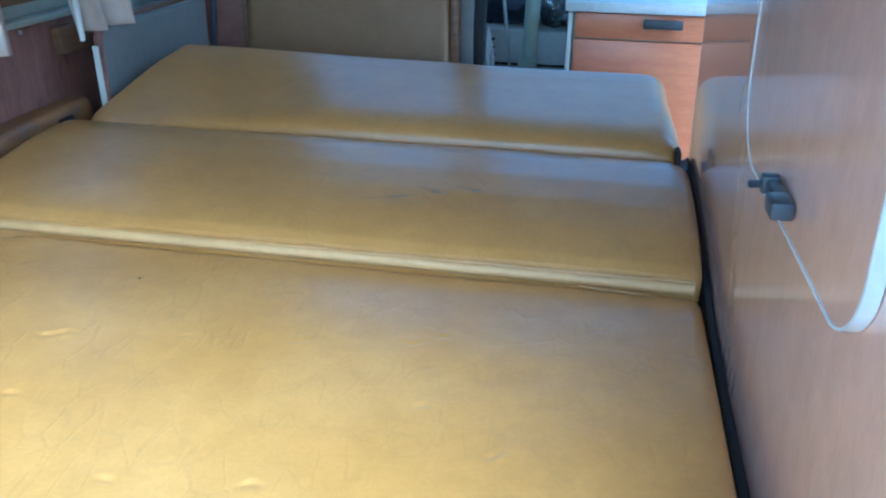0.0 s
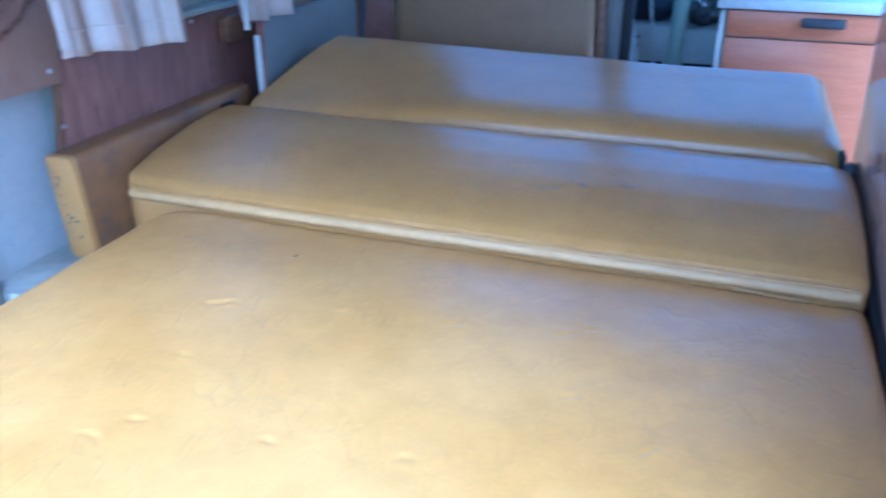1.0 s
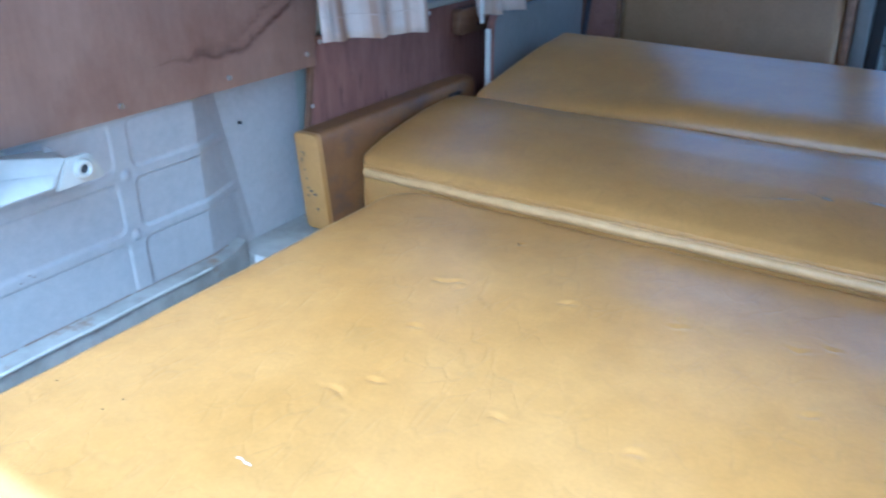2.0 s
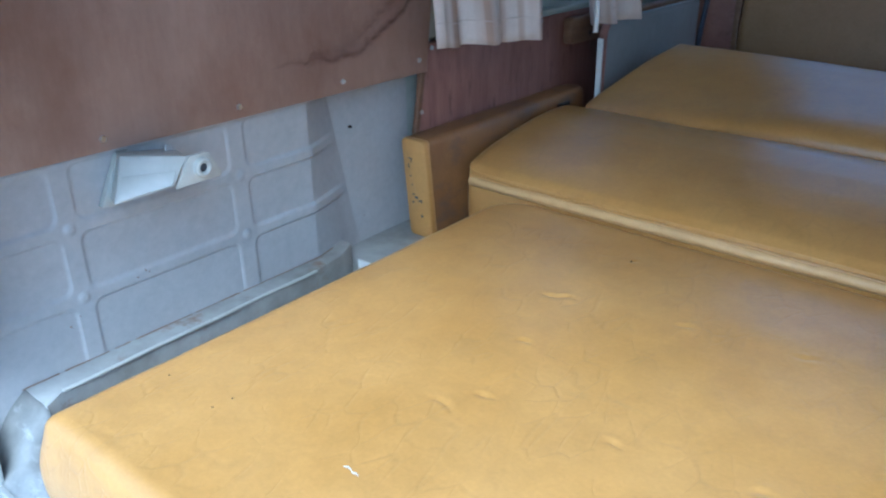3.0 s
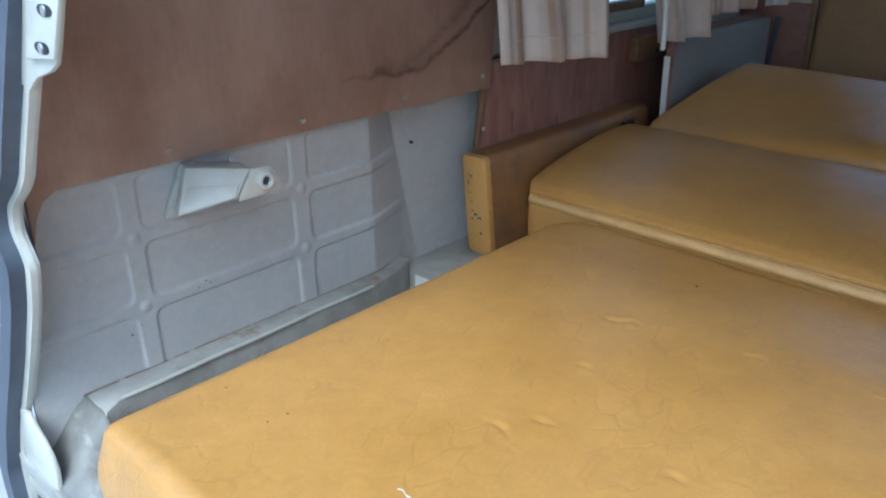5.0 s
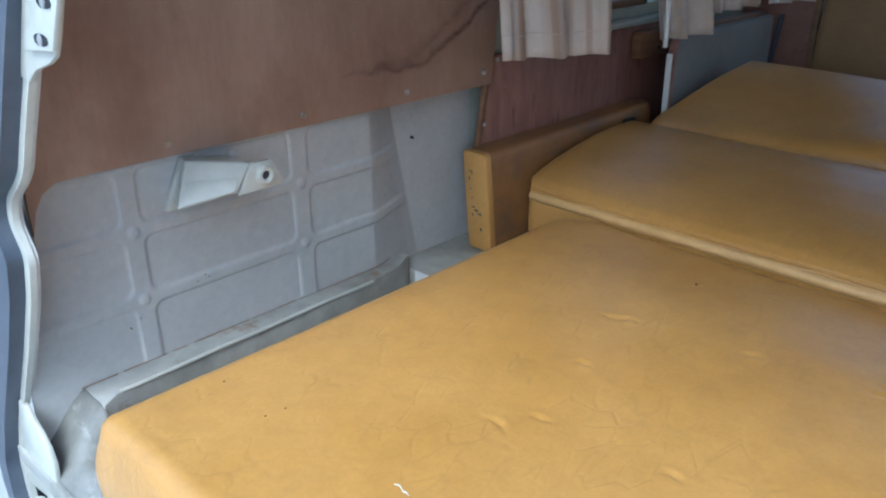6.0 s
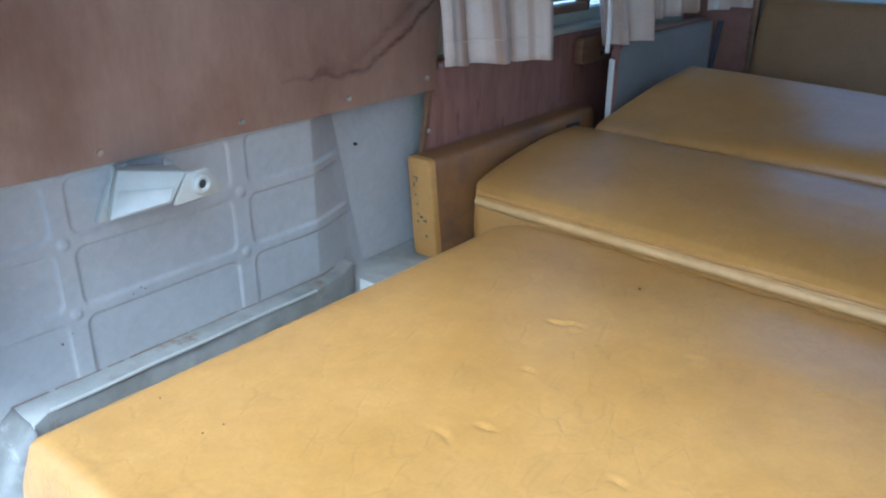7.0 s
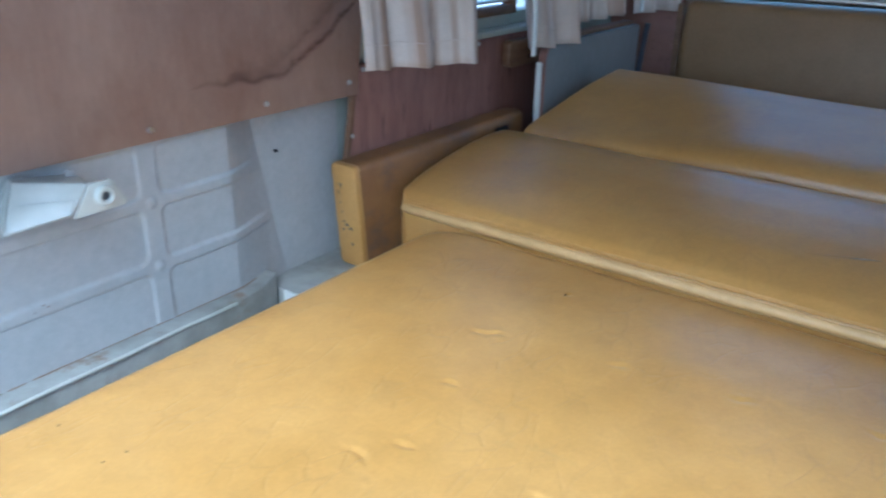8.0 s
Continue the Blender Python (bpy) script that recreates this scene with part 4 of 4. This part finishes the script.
def rim_band(outline, x0, x1, grow):
    """A closed band round an outline."""
    n = len(outline)
    cy, cz = sum(p[0] for p in outline) / n, sum(p[1] for p in outline) / n
    verts, faces = [], []
    for i, (y, z) in enumerate(outline):
        a, b = Vector(outline[i - 1]), Vector(outline[(i + 1) % n])
        t = (b - a).normalized()
        nrm = Vector((t.y, -t.x)) * grow
        for x, q in ((x0, 0), (x1, 0), (x1, 1), (x0 + 0.0, 1)):
            verts.append((x, y + nrm.x * q, z + nrm.y * q))
    for i in range(n):
        j = (i + 1) % n
        for k in range(4):
            k2 = (k + 1) % 4
            faces.append((i * 4 + k, i * 4 + k2, j * 4 + k2, j * 4 + k))
    return verts, faces


edge = part("door_edging", rim_band(door_outline, -0.0110, -0.0006, 0.0022), EDGE_WHITE, door, "white plastic door edging")
edge.data.transform(WARD)
latch = part("latch", joined(box((-0.033, 0.465, 0.953), (-0.011, 0.502, 0.973), 0.003), box((-0.026, 0.500, 0.957), (-0.011, 0.540, 0.972), 0.003), box((-0.030, 0.538, 0.954), (-0.011, 0.556, 0.976), 0.003)), DARK_PLASTIC, ward, "grey plastic push-button latch")
latch.data.transform(WARD @ Matrix.Translation((-0.011, 0.530, 0.961)) @ Matrix.Diagonal((0.8, 0.8, 0.75, 1)) @ Matrix.Translation((0.011, -0.51, -0.964)))
knob = part("button", cylinder((-0.027, 0.548, 0.964), (-0.043, 0.544, 0.964), 0.0045, bevel=0.0015), DARK_PLASTIC, latch, "round push button")
knob.data.transform(WARD @ Matrix.Translation((-0.011, 0.530, 0.961)) @ Matrix.Diagonal((0.8, 0.8, 0.75, 1)) @ Matrix.Translation((0.011, -0.51, -0.964)))
# Black strip that fills the gap from the bed to the wardrobe.
gap = thing("black_strip", (-0.004, 0.6, 0.60), "black strip filling the gap between the bed and the wardrobe", "strip")
STRIP_TOP = ramp_of([(0.06, 0.655), (0.45, 0.657), (0.66, 0.668), (0.82, 0.684), (0.92, 0.712), (1.08, 0.738), (1.265, 0.752)])


def strip_mesh():
    verts, faces, n = [], [], 60
    for i in range(n + 1):
        y = 0.06 + 1.205 * i / n
        z, x = STRIP_TOP(y), 0.0118 - 0.03 * (STRIP_TOP(y) - 0.75)
        verts += [(x - 0.010, y, 0.562), (x - 0.0006, y, 0.562), (x - 0.0006, y, z), (x - 0.004, y, z + 0.004), (x - 0.010, y, z)]
    for i in range(n):
        for k in range(5):
            a, b = i * 5 + k, i * 5 + (k + 1) % 5
            faces.append((a, b, b + 5, a + 5))
    faces += [(4, 3, 2, 1, 0), tuple(n * 5 + k for k in range(5))]
    return verts, faces


part("strip", strip_mesh(), BLACK, gap)

# ---- kitchen cabinet ----
cab = thing("kitchen_cabinet", (0.05, 2.3, 0.0), "orange laminate cabinet unit with a drawer and a door, grey handle", "cabinet")
part("body", box((-0.231, 2.068, 0.0), (0.42, 2.55, 0.872), 0.003), SAGE, cab)
part("edge_post", box((-0.243, 2.055, 0.0), (-0.2315, 2.55, 0.8755), 0.002), EDGE_WHITE, cab, "pale cabinet side edge")
drawer = part("drawer_front", box((-0.224, 2.050, 0.8145), (0.30, 2.068, 0.878), 0.002), LAMINATE_FRONT, cab)
part("handle", joined(box((-0.051, 2.026, 0.846), (0.048, 2.044, 0.869), 0.004), box((-0.045, 2.040, 0.849), (-0.031, 2.051, 0.867), 0.001), box((0.029, 2.040, 0.849), (0.043, 2.051, 0.867), 0.001), box((0.004, 2.022, 0.850), (0.030, 2.030, 0.858), 0.002)), DARK_PLASTIC, drawer, "grey plastic bar handle")
part("cabinet_door", box((-0.224, 2.050, 0.10), (0.30, 2.068, 0.810), 0.002), LAMINATE_FRONT, cab)
top = thing("worktop", (0.05, 2.3, 0.88), "white worktop on the kitchen cabinet", "worktop")
part("slab", box((-0.252, 2.036, 0.882), (0.43, 2.56, 0.908), 0.004), COUNTER, top)

# ---- cab end ----
seat = thing("cab_seat", (-0.78, 1.9, 0.0), "tan vinyl back of the cab bench seat with wooden edging", "seat")


def seat_shape(x, y, w, rim):
    z = 0.30 + w * (0.972 + 0.006 * math.sin(3 * (x + 1.04)) - 0.30)
    r = 0.02
    if rim < r and w > 0.9:
        z -= (r - math.sqrt(max(0.0, r * r - (r - rim) ** 2)))
    return (x, y - 0.02 * math.sin(math.pi * w) + 0.05 * (z - 0.9), z)


part("backrest", soft_box(-1.045, -0.522, 1.85, 1.97, 0.02, 24, 6, 20, seat_shape, (0.02, 0.02, 0.02, 0.02)), SEAT_TAN, seat)
part("side_edge", box((-0.520, 1.845, 0.30), (-0.500, 1.95, 1.02), 0.003), WOOD_BLOCK, seat, "brown wooden side edge")
part("top_rail", tube([(-1.04 + 0.55 * i / 20, 1.915, 0.992) for i in range(21)], 0.011, 10), CHROME, seat, "bright metal rail")
part("base", box((-1.045, 1.88, 0.0), (-0.50, 2.3, 0.30), 0.004), SEAT_TAN, seat)
post = thing("partition_post", (-0.48, 1.9, 0.0), "grey painted partition post behind the cab", "post")
part("post", box((-0.498, 1.86, 0.0), (-0.465, 1.90, 1.795), 0.004), GREY_BOARD, post)
part("dark_edge", box((-0.464, 1.865, 0.0), (-0.438, 1.90, 1.795), 0.003), BLACK, post, "dark rubber edge")
side = thing("wooden_bulkhead", (-1.12, 1.9, 0.0), "dark brown wooden side panel with a hanging strap", "panel")
part("board", box((-1.24, 1.86, 0.0), (-1.050, 1.88, 0.99), 0.003), PLY_RED, side)
part("strap", tube([(-1.150 + 0.016 * (i / 12), 1.852, 0.75 + 0.16 * i / 12) for i in range(13)], 0.006, 8, flat=1.6), SEAL, side, "dark hanging strap")
part("gap_strip", box((-1.060, 1.848, 0.30), (-1.046, 1.86, 0.965), 0.002), WOOD_BLOCK, side, "dark seam strip")

# loose things in the gangway
pole = thing("table_leg", (-0.37, 2.2, 0.0), "pale green painted metal table leg standing in the gangway", "table leg")
part("tube", cylinder((-0.376, 2.2, 0.0), (-0.340, 2.2, 1.1), 0.021, bevel=0.002), GREEN_PAINT, pole)
part("collar", cylinder((-0.356, 2.2, 0.66), (-0.354, 2.2, 0.72), 0.027, bevel=0.003), GREEN_PAINT, pole)
crate = thing("white_crate", (-0.35, 2.5, 0.0), "white plastic box with dark slots on the floor", "crate")
part("body", box((-0.58, 2.30, 0.0), (-0.20, 2.56, 0.785), 0.01), WHITE_BOX, crate)
for z in (0.705, 0.728, 0.751):
    for a, b in ((-0.500, -0.462), (-0.235, -0.212)):
        part("slot", box((a, 2.294, z), (b, 2.304, z + 0.007), 0.002), BLACK, crate, "dark slot")
part("seam", box((-0.58, 2.292, 0.680), (-0.20, 2.304, 0.687), 0.001), BLACK, crate, "dark seam")
bundle = thing("foil_bundle", (-0.30, 2.5, 0.72), "crumpled silver foil blanket lying on the white box", "blanket")


def crumple(c, size, seed, amp=0.25, sub=4):
    bm = bmesh.new()
    bmesh.ops.create_icosphere(bm, subdivisions=sub, radius=1)
    for v in bm.verts:
        d = 1 + amp * noise.noise(v.co * 2.1 + Vector((seed, 0, 0))) + 0.4 * amp * noise.noise(v.co * 6 + Vector((0, seed, 0)))
        v.co = Vector((v.co.x * size[0] * d, v.co.y * size[1] * d, v.co.z * size[2] * d)) + Vector(c)
    return bm


part("sheet", crumple((-0.285, 2.42, 0.865), (0.085, 0.11, 0.085), 3, 0.35, 5), FOIL, bundle)
bag = thing("cloth_bag", (-0.48, 2.5, 0.72), "dark blue cloth bag lying on the white box", "bag")
part("cover", crumple((-0.455, 2.43, 0.885), (0.13, 0.11, 0.105), 9, 0.3), DARK_CLOTH, bag)
part("cord", tube([(-0.412 - 0.004 * i, 2.292, 0.66 + 0.03 * i) for i in range(9)], 0.005, 8), WHITE_BOX, bag, "pale cord")
pil = thing("white_bag", (-0.50, 2.33, 0.0), "white plastic bag standing on the floor", "bag")
part("cover", crumple((-0.468, 2.20, 0.39), (0.026, 0.05, 0.39), 6, 0.18), WHITE_BOX, pil)

# ---- curtains ----
def curtain(name, start, end, z0, z1, pleats, depth, lean, seed, drop=0.0):
    """A hanging pleated cloth from (x, y) to (x, y), hem at z0, hung at z1; it leans in by lean at the top."""
    n, rows = 140, 26
    verts, faces, uvs = [], [], []
    a, b = Vector(start), Vector(end)
    t = (b - a)
    nrm = Vector((t.y, -t.x)).normalized()
    for k in range(rows + 1):
        h = k / rows
        for i in range(n + 1):
            u = i / n
            p = a + t * (u + 0.012 * math.sin(u * 31 + seed) * (1 - h))
            wob = math.sin(2 * math.pi * pleats * u + seed + 0.6 * noise.noise((u * 4, h * 1.5, seed)))
            wob += 0.28 * math.sin(2 * math.pi * pleats * 2.3 * u + 2 * seed)
            d = depth * wob * (0.65 + 0.35 * (1 - h)) + 0.01 * noise.noise((u * 3, h * 2, seed + 4))
            q = p + nrm * d
            zz = z0 + (z1 - z0) * h + (drop * u + 0.004 * noise.noise((u * 6, seed, 0))) * (1 - h)
            verts.append((q.x + lean * h, q.y, zz))
            uvs.append((u * t.length * 1.0 + seed, h))
    for k in range(rows):
        for i in range(n):
            c = k * (n + 1) + i
            faces.append((c, c + 1, c + n + 2, c + n + 1))
    th = thing("curtain", (a.x, (a.y + b.y) / 2, z0), name, "curtain", "window curtains")
    ob = part("cloth", (verts, faces), CURTAIN, th)
    layer = ob.data.uv_layers.new(name="UVMap")
    for loop in ob.data.loops:
        layer.data[loop.index].uv = uvs[loop.vertex_index]
    mod = ob.modifiers.new("thickness", "SOLIDIFY")
    mod.thickness = 0.0016
    k = 2
    part("hem_seam", tube([Vector(verts[k * (n + 1) + i]) + Vector((0.0012, 0, 0.002)) for i in range(0, n + 1, 2)], 0.0009, 6), CURTAIN, th, "stitched hem")
    return th


rail = thing("curtain_rail", (-1.17, 1.3, 1.40), "thin bare metal curtain rail above the window", "curtain rail")
part("rod", cylinder((-1.17, 0.70, 1.405), (-1.17, 2.1, 1.405), 0.006, segments=12), CHROME, rail)
curtain("cream striped curtain with a stained hem, drawn aside", (-1.120, 0.762), (-1.085, 1.010), 0.945, 1.40, 2.4, 0.012, -0.05, 0.4, -0.018)
curtain("cream striped curtain bunched at the window", (-1.105, 1.215), (-1.085, 1.40), 0.922, 1.40, 2.6, 0.017, -0.06, 1.9)
curtain("cream striped curtain gathered in folds", (-1.135, 1.43), (-1.115, 1.665), 0.950, 1.40, 3.5, 0.018, -0.04, 3.1)
curtain("cream striped curtain drawn towards the cab", (-1.10, 1.72), (-1.05, 2.04), 0.948, 1.40, 3.5, 0.017, -0.05, 4.6)
for y, z, x in ((1.205, 0.915, -1.085), (1.70, 0.955, -1.09)):
    cord = thing("curtain_tie", (x, y, z), "white curtain tie tape hanging down", "curtain tie", "curtain ties")
    part("tape", tube([(x + (-1.17 - x) * (i / 14) ** 2, y - 0.03 * (i / 14) + 0.006 * math.sin(i * 0.5), z + (1.405 - z) * i / 14) for i in range(15)], 0.0042, 8, flat=1.4), EDGE_WHITE, cord)
